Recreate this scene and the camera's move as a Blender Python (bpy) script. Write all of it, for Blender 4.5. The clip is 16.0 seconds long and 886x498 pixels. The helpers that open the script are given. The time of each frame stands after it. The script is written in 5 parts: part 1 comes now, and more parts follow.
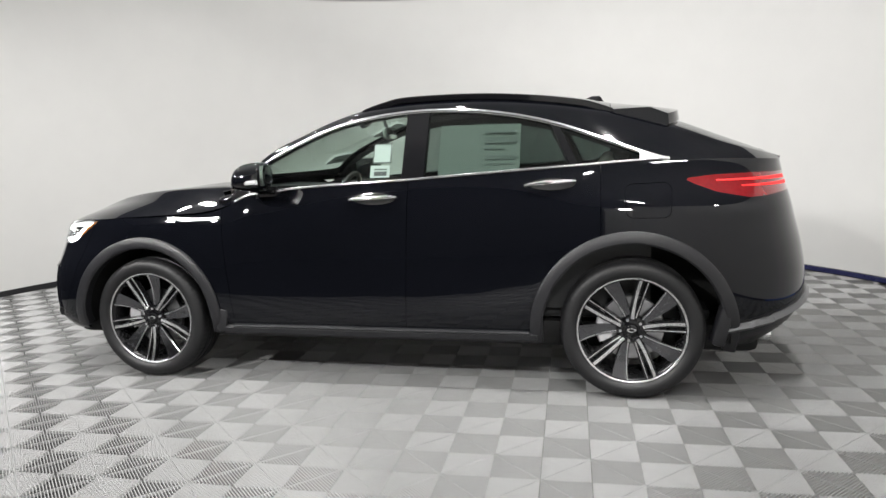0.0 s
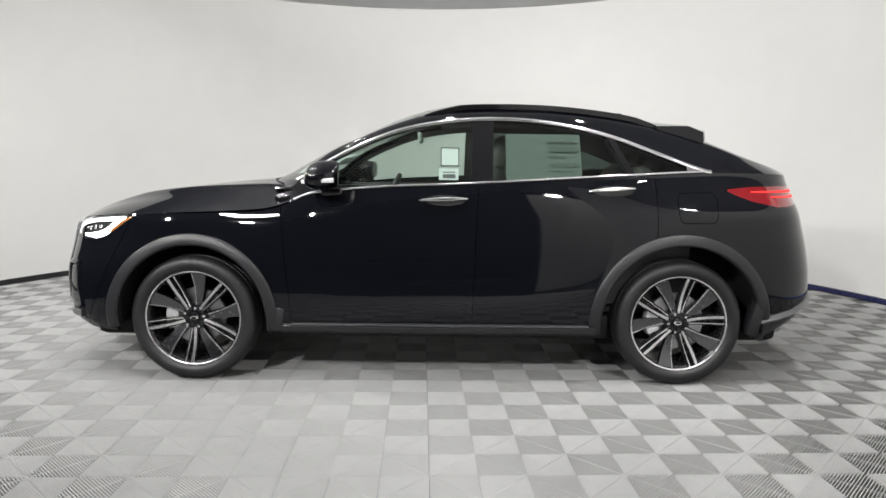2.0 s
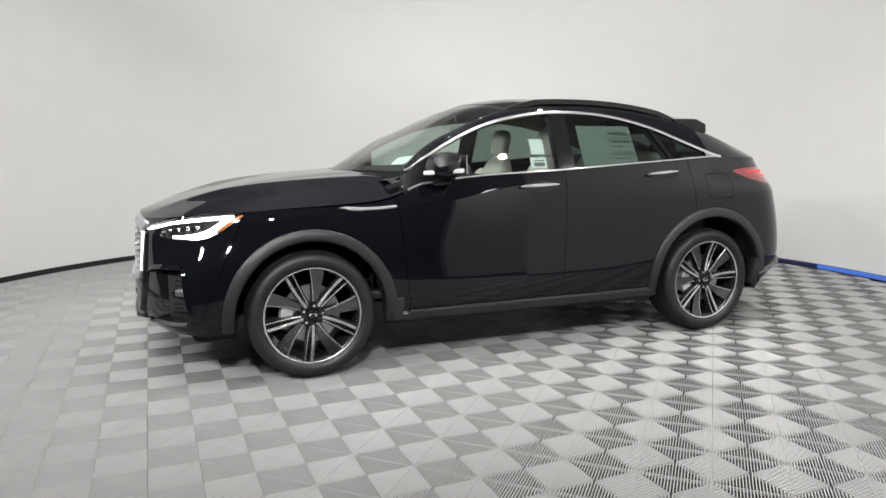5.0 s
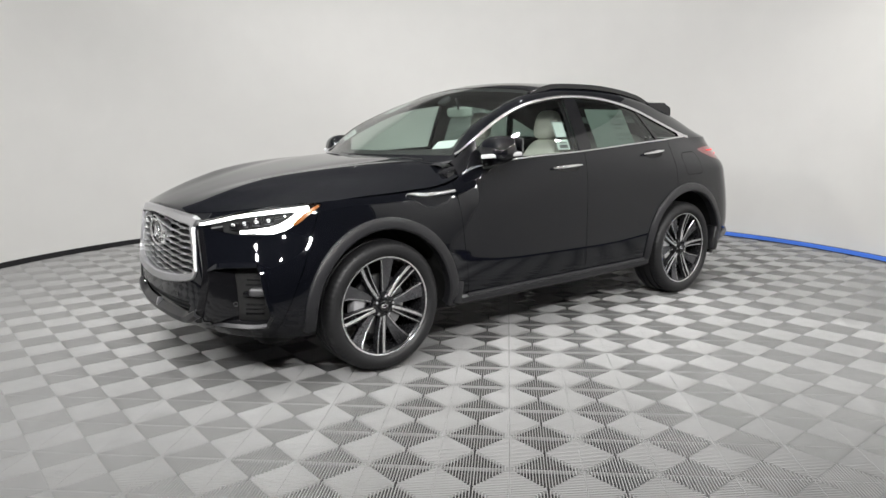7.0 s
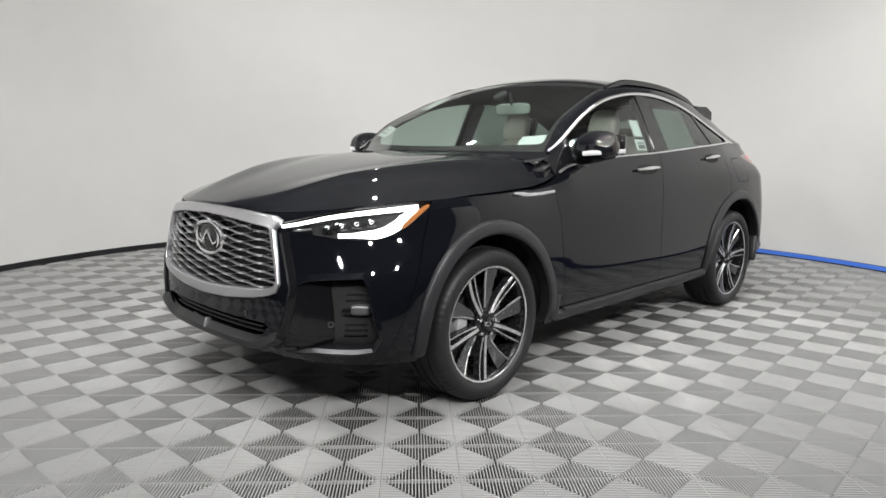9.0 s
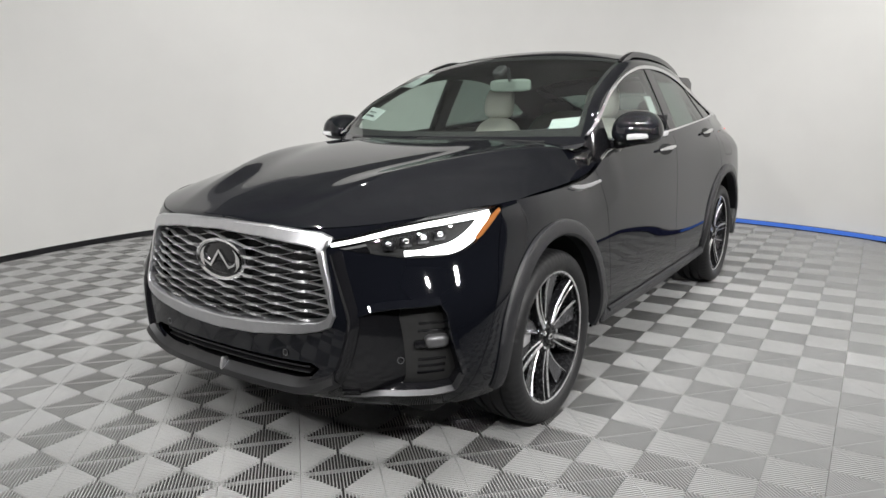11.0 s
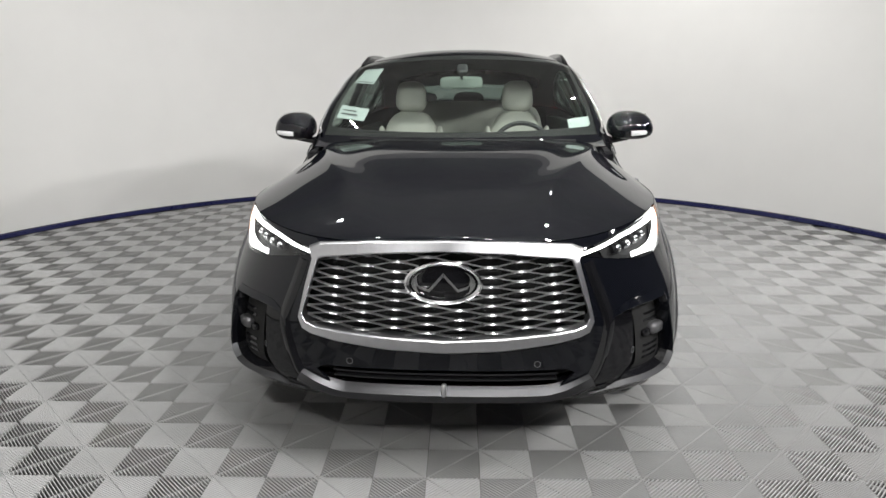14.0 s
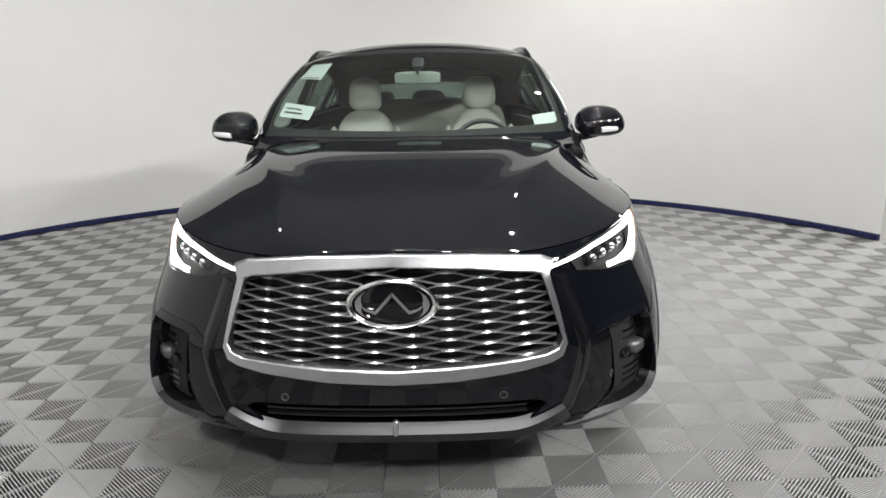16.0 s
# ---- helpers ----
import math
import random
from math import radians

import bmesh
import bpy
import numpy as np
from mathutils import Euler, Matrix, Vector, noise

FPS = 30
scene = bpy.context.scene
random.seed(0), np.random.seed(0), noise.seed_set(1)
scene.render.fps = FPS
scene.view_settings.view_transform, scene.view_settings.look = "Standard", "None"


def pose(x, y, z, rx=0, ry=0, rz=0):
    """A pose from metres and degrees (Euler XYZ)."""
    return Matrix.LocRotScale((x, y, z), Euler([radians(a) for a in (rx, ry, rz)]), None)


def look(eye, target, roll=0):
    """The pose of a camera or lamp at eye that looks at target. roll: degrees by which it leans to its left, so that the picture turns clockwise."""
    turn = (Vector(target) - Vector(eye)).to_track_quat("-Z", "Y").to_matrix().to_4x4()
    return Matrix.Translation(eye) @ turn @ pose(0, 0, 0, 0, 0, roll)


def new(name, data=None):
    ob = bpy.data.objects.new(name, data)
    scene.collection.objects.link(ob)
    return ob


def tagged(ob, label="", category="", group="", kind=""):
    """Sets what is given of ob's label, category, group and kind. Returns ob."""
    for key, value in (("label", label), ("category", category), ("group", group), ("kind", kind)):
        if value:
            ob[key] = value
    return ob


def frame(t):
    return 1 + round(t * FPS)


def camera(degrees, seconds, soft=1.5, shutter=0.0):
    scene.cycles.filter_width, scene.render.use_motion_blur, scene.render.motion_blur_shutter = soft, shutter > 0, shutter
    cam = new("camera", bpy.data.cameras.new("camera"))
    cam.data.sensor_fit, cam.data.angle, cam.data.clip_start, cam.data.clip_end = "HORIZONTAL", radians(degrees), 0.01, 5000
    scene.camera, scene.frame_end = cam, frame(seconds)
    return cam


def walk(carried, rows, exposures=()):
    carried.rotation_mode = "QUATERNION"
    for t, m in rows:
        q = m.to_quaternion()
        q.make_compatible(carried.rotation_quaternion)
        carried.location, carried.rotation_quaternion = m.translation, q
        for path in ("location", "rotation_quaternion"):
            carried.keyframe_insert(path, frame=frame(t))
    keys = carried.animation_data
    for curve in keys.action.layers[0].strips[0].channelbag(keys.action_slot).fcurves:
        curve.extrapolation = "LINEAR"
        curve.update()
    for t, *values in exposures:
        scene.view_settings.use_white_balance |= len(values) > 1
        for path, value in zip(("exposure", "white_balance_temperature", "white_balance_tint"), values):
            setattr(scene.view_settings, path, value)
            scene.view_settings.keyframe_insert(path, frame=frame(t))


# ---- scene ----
cam = camera(66.5, 16.0)
PATH = [
    (0, (1.222, -4.392, 1.298), (0.78, -2.462, 1.016), -1.8),
    (0.5, (0.923, -4.486, 1.301), (0.578, -2.535, 1.029), -1.0),
    (1, (0.606, -4.601, 1.326), (0.405, -2.634, 1.026), -0.1),
    (1.5, (0.329, -4.654, 1.293), (0.225, -2.678, 1.008), 0.4),
    (2, (0.056, -4.715, 1.28), (0.047, -2.731, 1.022), 0.6),
    (2.5, (-0.293, -4.769, 1.276), (-0.198, -2.788, 1.018), 0.7),
    (3, (-0.658, -4.746, 1.287), (-0.454, -2.773, 1.036), 0.6),
    (3.5, (-1.01, -4.743, 1.272), (-0.69, -2.787, 1.005), 0.4),
    (4, (-1.37, -4.703, 1.275), (-0.929, -2.77, 1.014), 0.2),
    (6.5, (-3.021, -4.243, 1.336), (-1.921, -2.613, 0.969), -0.4),
    (7, (-3.330, -3.950, 1.329), (-2.135, -2.387, 0.974), -0.6),
    (7.5, (-3.602, -3.646, 1.322), (-2.334, -2.138, 0.973), -0.6),
    (8, (-3.679, -3.305, 1.273), (-2.358, -1.839, 0.946), -0.2),
    (8.5, (-3.723, -3.063, 1.189), (-2.350, -1.641, 0.882), 0.4),
    (11, (-3.849, -2.061, 1.292), (-2.242, -0.941, 0.890), -0.8),
    (11.5, (-4.032, -1.629, 1.323), (-2.326, -0.671, 0.911), -1.1),
    (12, (-4.193, -1.218, 1.354), (-2.397, -0.441, 0.942), -1.0),
    (12.5, (-4.404, -0.883, 1.360), (-2.533, -0.326, 0.928), -0.6),
    (13, (-4.450, -0.588, 1.384), (-2.536, -0.222, 0.934), -0.4),
    (13.5, (-4.499, -0.334, 1.425), (-2.572, -0.112, 0.939), -0.4),
    (14, (-4.576, -0.139, 1.462), (-2.640, -0.019, 0.972), -0.4),
    (14.5, (-4.588, -0.056, 1.469), (-2.651, 0.010, 0.971), -0.5),
    (15, (-4.566, -0.032, 1.463), (-2.631, 0.020, 0.963), -0.8),
    (15.5, (-4.513, -0.052, 1.459), (-2.577, -0.010, 0.961), -0.9),
    (16, (-4.242, -0.184, 1.411), (-2.301, -0.154, 0.930), -1.0),
]
walk(cam, [(t, look(eye, target, roll)) for t, eye, target, roll in PATH], [(0, 0.34), (4, 0.27), (8, 0.10), (11, 0.06), (16, 0.12)])

# ---- light ----
world = bpy.data.worlds.new("world")
scene.world = world
world.use_nodes = True
world.node_tree.nodes["Background"].inputs[0].default_value = (0.9, 0.95, 1.0, 1)
world.node_tree.nodes["Background"].inputs[1].default_value = 0.02
CX, CY, R = -0.2, 0.25, 4.5


def lamp(name, x, y, z, target, power, size, cone=0):
    data = bpy.data.lights.new(name, "SPOT" if cone else "AREA")
    data.energy, data.color = power, (1.0, 0.99, 0.975)
    if cone:
        data.spot_size, data.spot_blend, data.shadow_soft_size = radians(cone), 0.9, size
    else:
        data.shape, data.size = "DISK", size
    ob = new(name, data)
    ob.matrix_world = look((x, y, z), target)
    return ob


# floods of the hall on the open side, fill spots added under the ceiling above the ring, and fills on the white wall
# beside it; all unseen
for ang, watts, aim in ((183, 330, (0.4, 0.3, 1.7)), (209, 300, (0.6, 1.5, 1.7)), (231, 470, (-2.0, 2.4, 1.8)), (251, 620, (-1.0, 3.0, 1.8))):
    a = radians(ang)
    lamp("hall_flood", CX + 6.2 * math.cos(a), CY + 6.2 * math.sin(a), 3.7, aim, watts, 0.12, 116)
for ang, watts in ((180, 240), (198, 220), (214, 220)):
    a = radians(ang)
    x, y = CX + 3.9 * math.cos(a), CY + 3.9 * math.sin(a)
    lamp("ceiling_fill", x, y, 4.95, (CX - 2.6 * math.cos(a), CY - 2.6 * math.sin(a), 1.0), watts, 0.11, 118)
# added overhead spots, set where the floor came out too dark
for x, y, watts in ((2.1, -1.6, 500), (0.0, -1.7, 190), (-1.9, -1.9, 130), (-3.1, -0.3, 340), (-2.2, 1.7, 220), (0.6, 2.5, 150)):
    lamp("ceiling_fill", x, y, 4.95, (x, y - 0.05, 0), watts, 0.05, 104)
for x in (1.5, 2.3):
    lamp("hall_flood", x, -5.1, 3.3, (1.5, -2.9, 0.0), 420, 0.11, 70)
# added fill on the return wall, so that the doors mirror it bright
for x in (1.8, 3.4, 5.0):
    lamp("return_wall_fill", x, -4.5, 4.8, (x + 0.1, -5.45, 1.2), 50, 0.25)

# ---- materials ----
def nodes_of(m):
    m.use_nodes = True
    return m.node_tree.nodes, m.node_tree.links, m.node_tree.nodes["Principled BSDF"]


def mat(name, base, rough=0.5, metal=0.0, vary=0.12, scale=3.0, fine=60.0, bump=0.0, bump_scale=200.0, coat=0.0, spread=0.08):
    """A surface with colour and gloss that vary at two scales, and a fine relief."""
    m = bpy.data.materials.new(name)
    n, l, p = nodes_of(m)
    p.inputs["Metallic"].default_value = metal
    p.inputs["Coat Weight"].default_value = coat
    p.inputs["Coat Roughness"].default_value = 0.02
    geo = n.new("ShaderNodeTexCoord")
    big, small = n.new("ShaderNodeTexNoise"), n.new("ShaderNodeTexNoise")
    big.inputs["Scale"].default_value, small.inputs["Scale"].default_value = scale, fine
    big.inputs["Detail"].default_value = 3
    for t in (big, small):
        l.new(geo.outputs["Object"], t.inputs["Vector"])
    add = n.new("ShaderNodeMath")
    add.operation = "ADD"
    l.new(big.outputs["Fac"], add.inputs[0])
    l.new(small.outputs["Fac"], add.inputs[1])
    ramp = n.new("ShaderNodeMapRange")
    ramp.inputs["From Min"].default_value, ramp.inputs["From Max"].default_value = 0.6, 1.4
    ramp.inputs["To Min"].default_value, ramp.inputs["To Max"].default_value = 1 - vary, 1 + vary
    l.new(add.outputs[0], ramp.inputs["Value"])
    mul = n.new("ShaderNodeVectorMath")
    mul.operation = "SCALE"
    mul.inputs[0].default_value = base
    l.new(ramp.outputs[0], mul.inputs["Scale"])
    l.new(mul.outputs[0], p.inputs["Base Color"])
    rr = n.new("ShaderNodeMapRange")
    rr.inputs["From Min"].default_value, rr.inputs["From Max"].default_value = 0.6, 1.4
    rr.inputs["To Min"].default_value, rr.inputs["To Max"].default_value = max(rough - spread, 0.01), rough + spread
    l.new(add.outputs[0], rr.inputs["Value"])
    l.new(rr.outputs[0], p.inputs["Roughness"])
    if bump:
        tex, b = n.new("ShaderNodeTexNoise"), n.new("ShaderNodeBump")
        tex.inputs["Scale"].default_value = bump_scale
        l.new(geo.outputs["Object"], tex.inputs["Vector"])
        b.inputs["Strength"].default_value, b.inputs["Distance"].default_value = bump, 0.002
        l.new(tex.outputs["Fac"], b.inputs["Height"])
        l.new(b.outputs[0], p.inputs["Normal"])
    return m


def glass(name, tint, gloss=0.9):
    """Thin glass: tinted see-through, with a mirror that grows towards grazing views."""
    m = bpy.data.materials.new(name)
    n, l, p = nodes_of(m)
    n.remove(p)
    t, g, f, mix = n.new("ShaderNodeBsdfTransparent"), n.new("ShaderNodeBsdfGlossy"), n.new("ShaderNodeLayerWeight"), n.new("ShaderNodeMixShader")
    t.inputs[0].default_value = (*tint, 1)
    g.inputs["Roughness"].default_value = 0.01
    f.inputs["Blend"].default_value = 0.5
    power, scale = n.new("ShaderNodeMath"), n.new("ShaderNodeMath")
    power.operation, power.inputs[1].default_value = "POWER", 4.5
    scale.operation, scale.inputs[1].default_value, scale.inputs[2].default_value = "MULTIPLY_ADD", gloss, 0.06
    l.new(f.outputs["Facing"], power.inputs[0])
    l.new(power.outputs[0], scale.inputs[0])
    l.new(scale.outputs[0], mix.inputs[0])
    l.new(t.outputs[0], mix.inputs[1])
    l.new(g.outputs[0], mix.inputs[2])
    l.new(mix.outputs[0], n["Material Output"].inputs[0])
    return m


def glow(name, color, strength):
    m = bpy.data.materials.new(name)
    n, l, p = nodes_of(m)
    p.inputs["Base Color"].default_value = (*color, 1)
    p.inputs["Emission Color"].default_value = (*color, 1)
    p.inputs["Emission Strength"].default_value = strength
    return m


PAINT = mat("black_paint", (0.0034, 0.0038, 0.0056), 0.18, 0.0, 0.1, 1.2, 900, coat=1.0, spread=0.03)
PIANO = mat("gloss_black_plastic", (0.006, 0.006, 0.007), 0.07, spread=0.02)
PAINT.node_tree.nodes["Principled BSDF"].inputs["Specular IOR Level"].default_value = 0.0
PAINT.node_tree.nodes["Principled BSDF"].inputs["Coat IOR"].default_value = 1.47
PAINT.node_tree.nodes["Principled BSDF"].inputs["Coat Roughness"].default_value = 0.03
CLAD = mat("grained_black_plastic", (0.014, 0.014, 0.016), 0.36, bump=0.25, bump_scale=900)
DARK = mat("matt_black", (0.006, 0.006, 0.006), 0.8)
RUBBER = mat("tyre_rubber", (0.011, 0.011, 0.012), 0.5, vary=0.25, bump=0.15, bump_scale=300)
LIPM = mat("dark_satin_metal", (0.075, 0.075, 0.078), 0.44, 1.0, 0.08)
CHROME = mat("polished_chrome", (0.82, 0.82, 0.83), 0.15, 1.0, 0.04, spread=0.03)
SATIN = mat("satin_chrome", (0.58, 0.58, 0.60), 0.34, 1.0, 0.06, spread=0.05)
MACHINED = mat("machined_alloy", (0.80, 0.80, 0.81), 0.26, 1.0, 0.08, fine=400, spread=0.08)
ALLOY = mat("dark_grey_alloy", (0.022, 0.022, 0.024), 0.26, 0.4, 0.15, spread=0.06)
STEEL = mat("brake_steel", (0.42, 0.42, 0.43), 0.35, 1.0, 0.2, fine=30)
BRIGHT = mat("bright_grille_silver", (0.74, 0.74, 0.75), 0.30, 0.9, 0.05, spread=0.05)
GREYTRIM = mat("satin_grey_trim", (0.15, 0.15, 0.155), 0.36, 0.7, 0.1)
CALIPER = mat("brake_caliper", (0.60, 0.60, 0.61), 0.45, 0.5, 0.2, fine=30)
LEATHER = mat("stone_leather", (0.52, 0.51, 0.46), 0.5, vary=0.06, bump=0.3, bump_scale=500)
DASH = mat("graphite_dash", (0.02, 0.021, 0.022), 0.5, bump=0.2, bump_scale=600)
HEADLINER = mat("grey_headliner", (0.10, 0.10, 0.10), 0.9)
GLASS = glass("green_tinted_glass", (0.68, 0.77, 0.72))
PRIVACY = glass("privacy_glass", (0.22, 0.27, 0.25))
LENS = glass("clear_lens", (0.9, 0.92, 0.93))
BLADE = mat("grey_alloy_blade", (0.16, 0.16, 0.17), 0.24, 1.0, 0.12, spread=0.06)
REDGLOW = glow("lit_red_guide", (0.85, 0.02, 0.02), 0.6)
REDLENS = mat("red_lamp_lens", (0.17, 0.005, 0.008), 0.08, vary=0.25, scale=9, coat=1.0, spread=0.03)
AMBER = mat("amber_reflector", (0.36, 0.13, 0.035), 0.15, coat=1.0, spread=0.03)
DRL = glow("daytime_lamp", (1.0, 0.99, 0.96), 5.0)
# white papers behind glass: its green dimming is partly put into these colours
PAPER = mat("glass_tinted_paper", (0.40, 0.45, 0.43), 0.6, vary=0.03)
SHEET = mat("grey_green_sheet", (0.24, 0.29, 0.255), 0.7, vary=0.04)
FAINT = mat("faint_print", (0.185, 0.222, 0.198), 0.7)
PALE = mat("pale_indicator_lens", (0.62, 0.62, 0.63), 0.18, coat=1.0, spread=0.03)
INK = mat("grey_print", (0.05, 0.055, 0.055), 0.6)
TILE = mat("grey_floor_tile", (0.34, 0.34, 0.337), 0.25, vary=0.045, scale=1.3, fine=9, spread=0.02)
TILE.node_tree.nodes["Principled BSDF"].inputs["Specular IOR Level"].default_value = 0.5
SLOT = mat("dark_slots", (0.006, 0.006, 0.006), 0.7, vary=0.3, scale=2, fine=40)
WALL = mat("white_studio_wall", (0.73, 0.725, 0.708), 0.65, vary=0.025, scale=0.7, fine=3, bump=0.05, bump_scale=30)
TRIM = mat("black_wall_trim", (0.012, 0.012, 0.014), 0.4)
BLUE = glow("blue_led_strip", (0.07, 0.20, 0.75), 0.13)
NAVY = mat("unlit_blue_strip", (0.016, 0.019, 0.085), 0.3)
CEIL = mat("grey_ceiling_paint", (0.72, 0.72, 0.72), 0.8, vary=0.1)
# dark tone stands for the unlit hall that the doors mirror
GLOOM = mat("dark_hall_stand_in", (0.05, 0.05, 0.052), 0.8, vary=0.2)

# ---- tools for building ----
def link(name, data, parent=None, label=""):
    ob = new(name, data)
    if parent:
        ob.parent = parent
    if label:
        ob["label"] = label
    return ob


def raw(name, verts, faces, material, parent=None, label="", smooth=True):
    me = bpy.data.meshes.new(name)
    me.from_pydata([tuple(v) for v in verts], [], [tuple(f) for f in faces])
    me.materials.append(material)
    if smooth:
        me.polygons.foreach_set("use_smooth", [True] * len(me.polygons))
        me.set_sharp_from_angle(angle=radians(38))
    return link(name, me, parent, label)


def part(name, bm, material, parent=None, label="", smooth=True):
    me = bpy.data.meshes.new(name)
    bmesh.ops.recalc_face_normals(bm, faces=bm.faces)
    bm.to_mesh(me)
    bm.free()
    me.materials.append(material)
    if smooth:
        me.polygons.foreach_set("use_smooth", [True] * len(me.polygons))
        me.set_sharp_from_angle(angle=radians(38))
    return link(name, me, parent, label)


def block(size, at=(0, 0, 0), turn=(0, 0, 0), bevel=0.01, steps=2, bm=None):
    """A bevelled box."""
    one = bmesh.new()
    bmesh.ops.create_cube(one, size=1, matrix=Matrix.Diagonal((*size, 1)))
    if bevel:
        bmesh.ops.bevel(one, geom=one.edges[:], offset=min(bevel, min(size) * 0.49), segments=steps, affect="EDGES", profile=0.5)
    bmesh.ops.transform(one, matrix=pose(*at, *turn), verts=one.verts)
    if bm is None:
        return one
    tmp = bpy.data.meshes.new("tmp")
    one.to_mesh(tmp)
    one.free()
    bm.from_mesh(tmp)
    bpy.data.meshes.remove(tmp)
    return bm


def pillow(size, at=(0, 0, 0), turn=(0, 0, 0), power=3.5, rings=18, taper=0.0):
    """A cushion-like superellipsoid."""
    bm = bmesh.new()
    bmesh.ops.create_uvsphere(bm, u_segments=rings * 2, v_segments=rings, radius=1)
    for v in bm.verts:
        d = v.co.normalized()
        k = (abs(d.x) ** power + abs(d.y) ** power + abs(d.z) ** power) ** (-1 / power)
        c = d * k
        t = 1 - taper * (c.z * 0.5 + 0.5)
        v.co = Vector((c.x * size[0] / 2, c.y * size[1] / 2 * t, c.z * size[2] / 2))
    bmesh.ops.transform(bm, matrix=pose(*at, *turn), verts=bm.verts)
    return bm


def sweep(path, outs, profile, closed=False, caps=True):
    """Verts and faces of a profile (across, out) carried along a path with outward directions."""
    n = len(path)
    P = np.array(path, float)
    O = np.array(outs, float)
    T = np.roll(P, -1, 0) - np.roll(P, 1, 0) if closed else np.gradient(P, axis=0)
    T /= np.linalg.norm(T, axis=1)[:, None] + 1e-12
    O = O - (O * T).sum(1)[:, None] * T
    O /= np.linalg.norm(O, axis=1)[:, None] + 1e-12
    B = np.cross(O, T)
    V = [P[i] + B[i] * a + O[i] * b for i in range(n) for a, b in (profile(i / max(n - 1, 1)) if callable(profile) else profile)]
    k = len(profile(0) if callable(profile) else profile)
    F = []
    for i in range(n if closed else n - 1):
        j = (i + 1) % n
        for a in range(k):
            b = (a + 1) % k
            F.append((i * k + a, i * k + b, j * k + b, j * k + a))
    if caps and not closed:
        F += [tuple(range(k))[::-1], tuple((n - 1) * k + a for a in range(k))]
    return V, F


def spline(*knots):
    """A smooth curve through a few knots."""
    xs, ys = np.array([k[0] for k in knots], float), np.array([k[1] for k in knots], float)
    m = np.gradient(ys, xs) if len(xs) > 2 else np.full(2, (ys[1] - ys[0]) / (xs[1] - xs[0]))

    def at(x):
        x = np.clip(np.asarray(x, float), xs[0], xs[-1])
        i = np.clip(np.searchsorted(xs, x) - 1, 0, len(xs) - 2)
        h = xs[i + 1] - xs[i]
        t = (x - xs[i]) / h
        return (2 * t**3 - 3 * t**2 + 1) * ys[i] + (t**3 - 2 * t**2 + t) * h * m[i] + (3 * t**2 - 2 * t**3) * ys[i + 1] + (t**3 - t**2) * h * m[i + 1]

    return at


def flowing(*knots):
    """A curve through knots with an even bend, for surfaces that mirror."""
    xs, ys = np.array([k[0] for k in knots], float), np.array([k[1] for k in knots], float)
    n, h = len(xs), np.diff(xs)
    M, b = np.eye(n), np.zeros(n)
    for i in range(1, n - 1):
        M[i, i - 1:i + 2] = h[i - 1], 2 * (h[i - 1] + h[i]), h[i]
        b[i] = 6 * ((ys[i + 1] - ys[i]) / h[i] - (ys[i] - ys[i - 1]) / h[i - 1])
    m = np.linalg.solve(M, b)

    def at(x):
        x = np.clip(np.asarray(x, float), xs[0], xs[-1])
        i = np.clip(np.searchsorted(xs, x) - 1, 0, n - 2)
        a, c = (xs[i + 1] - x) / h[i], (x - xs[i]) / h[i]
        return a * ys[i] + c * ys[i + 1] + ((a**3 - a) * m[i] + (c**3 - c) * m[i + 1]) * h[i] ** 2 / 6

    return at


# ---- the studio ----
def arc_wall(name, r0, r1, z0, z1, a0, a1, material, n=96, **tags):
    V, F = [], []
    for i in range(n + 1):
        a = radians(a0 + (a1 - a0) * i / n)
        for r, z in ((r0, z0), (r0, z1), (r1, z1), (r1, z0)):
            V.append((CX + r * math.cos(a), CY + r * math.sin(a), z))
        if i:
            b = (i - 1) * 4
            for k in range(4):
                F.append((b + k, b + (k + 1) % 4, b + 4 + (k + 1) % 4, b + 4 + k))
    F += [(0, 1, 2, 3), (n * 4 + 3, n * 4 + 2, n * 4 + 1, n * 4)]
    return tagged(raw(name, V, F, material), kind="structure", **tags)


A_FROM, A_TO = 172, -67.3
arc_wall("wall_round", R, R + 0.12, 0.0, 3.31, A_FROM, A_TO, WALL, label="curved white painted studio wall round the car", category="wall")
arc_wall("baseboard", R - 0.018, R - 0.001, 0.0, 0.055, A_FROM, A_TO, TRIM, label="thin black skirting strip at the foot of the wall", category="baseboard")
arc_wall("trim_led", R - 0.034, R - 0.020, 0.012, 0.052, 4, -29, BLUE, n=60, label="glowing blue light strip along the wall foot", category="light strip")
arc_wall("trim_strip", R - 0.034, R - 0.020, 0.012, 0.052, 70, 4, NAVY, n=60, label="dark blue unlit strip along the wall foot", category="strip")
arc_wall("trim_strip_end", R - 0.034, R - 0.020, 0.012, 0.052, -29, A_TO, NAVY, n=30, label="dark blue unlit strip along the wall foot", category="strip")
# the dark hall beyond the open side: added walls, dark where the car mirrors it
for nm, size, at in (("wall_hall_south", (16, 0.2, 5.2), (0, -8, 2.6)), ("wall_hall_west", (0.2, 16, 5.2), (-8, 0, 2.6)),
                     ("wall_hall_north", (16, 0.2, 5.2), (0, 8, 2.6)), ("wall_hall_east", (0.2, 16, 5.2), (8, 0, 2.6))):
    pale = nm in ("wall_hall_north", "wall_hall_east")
    tagged(part(nm, block(size, at, bevel=0), CEIL if pale else GLOOM), "grey wall added behind the studio to close the hall" if pale else "unseen dark wall added to close the hall", "wall", kind="structure")
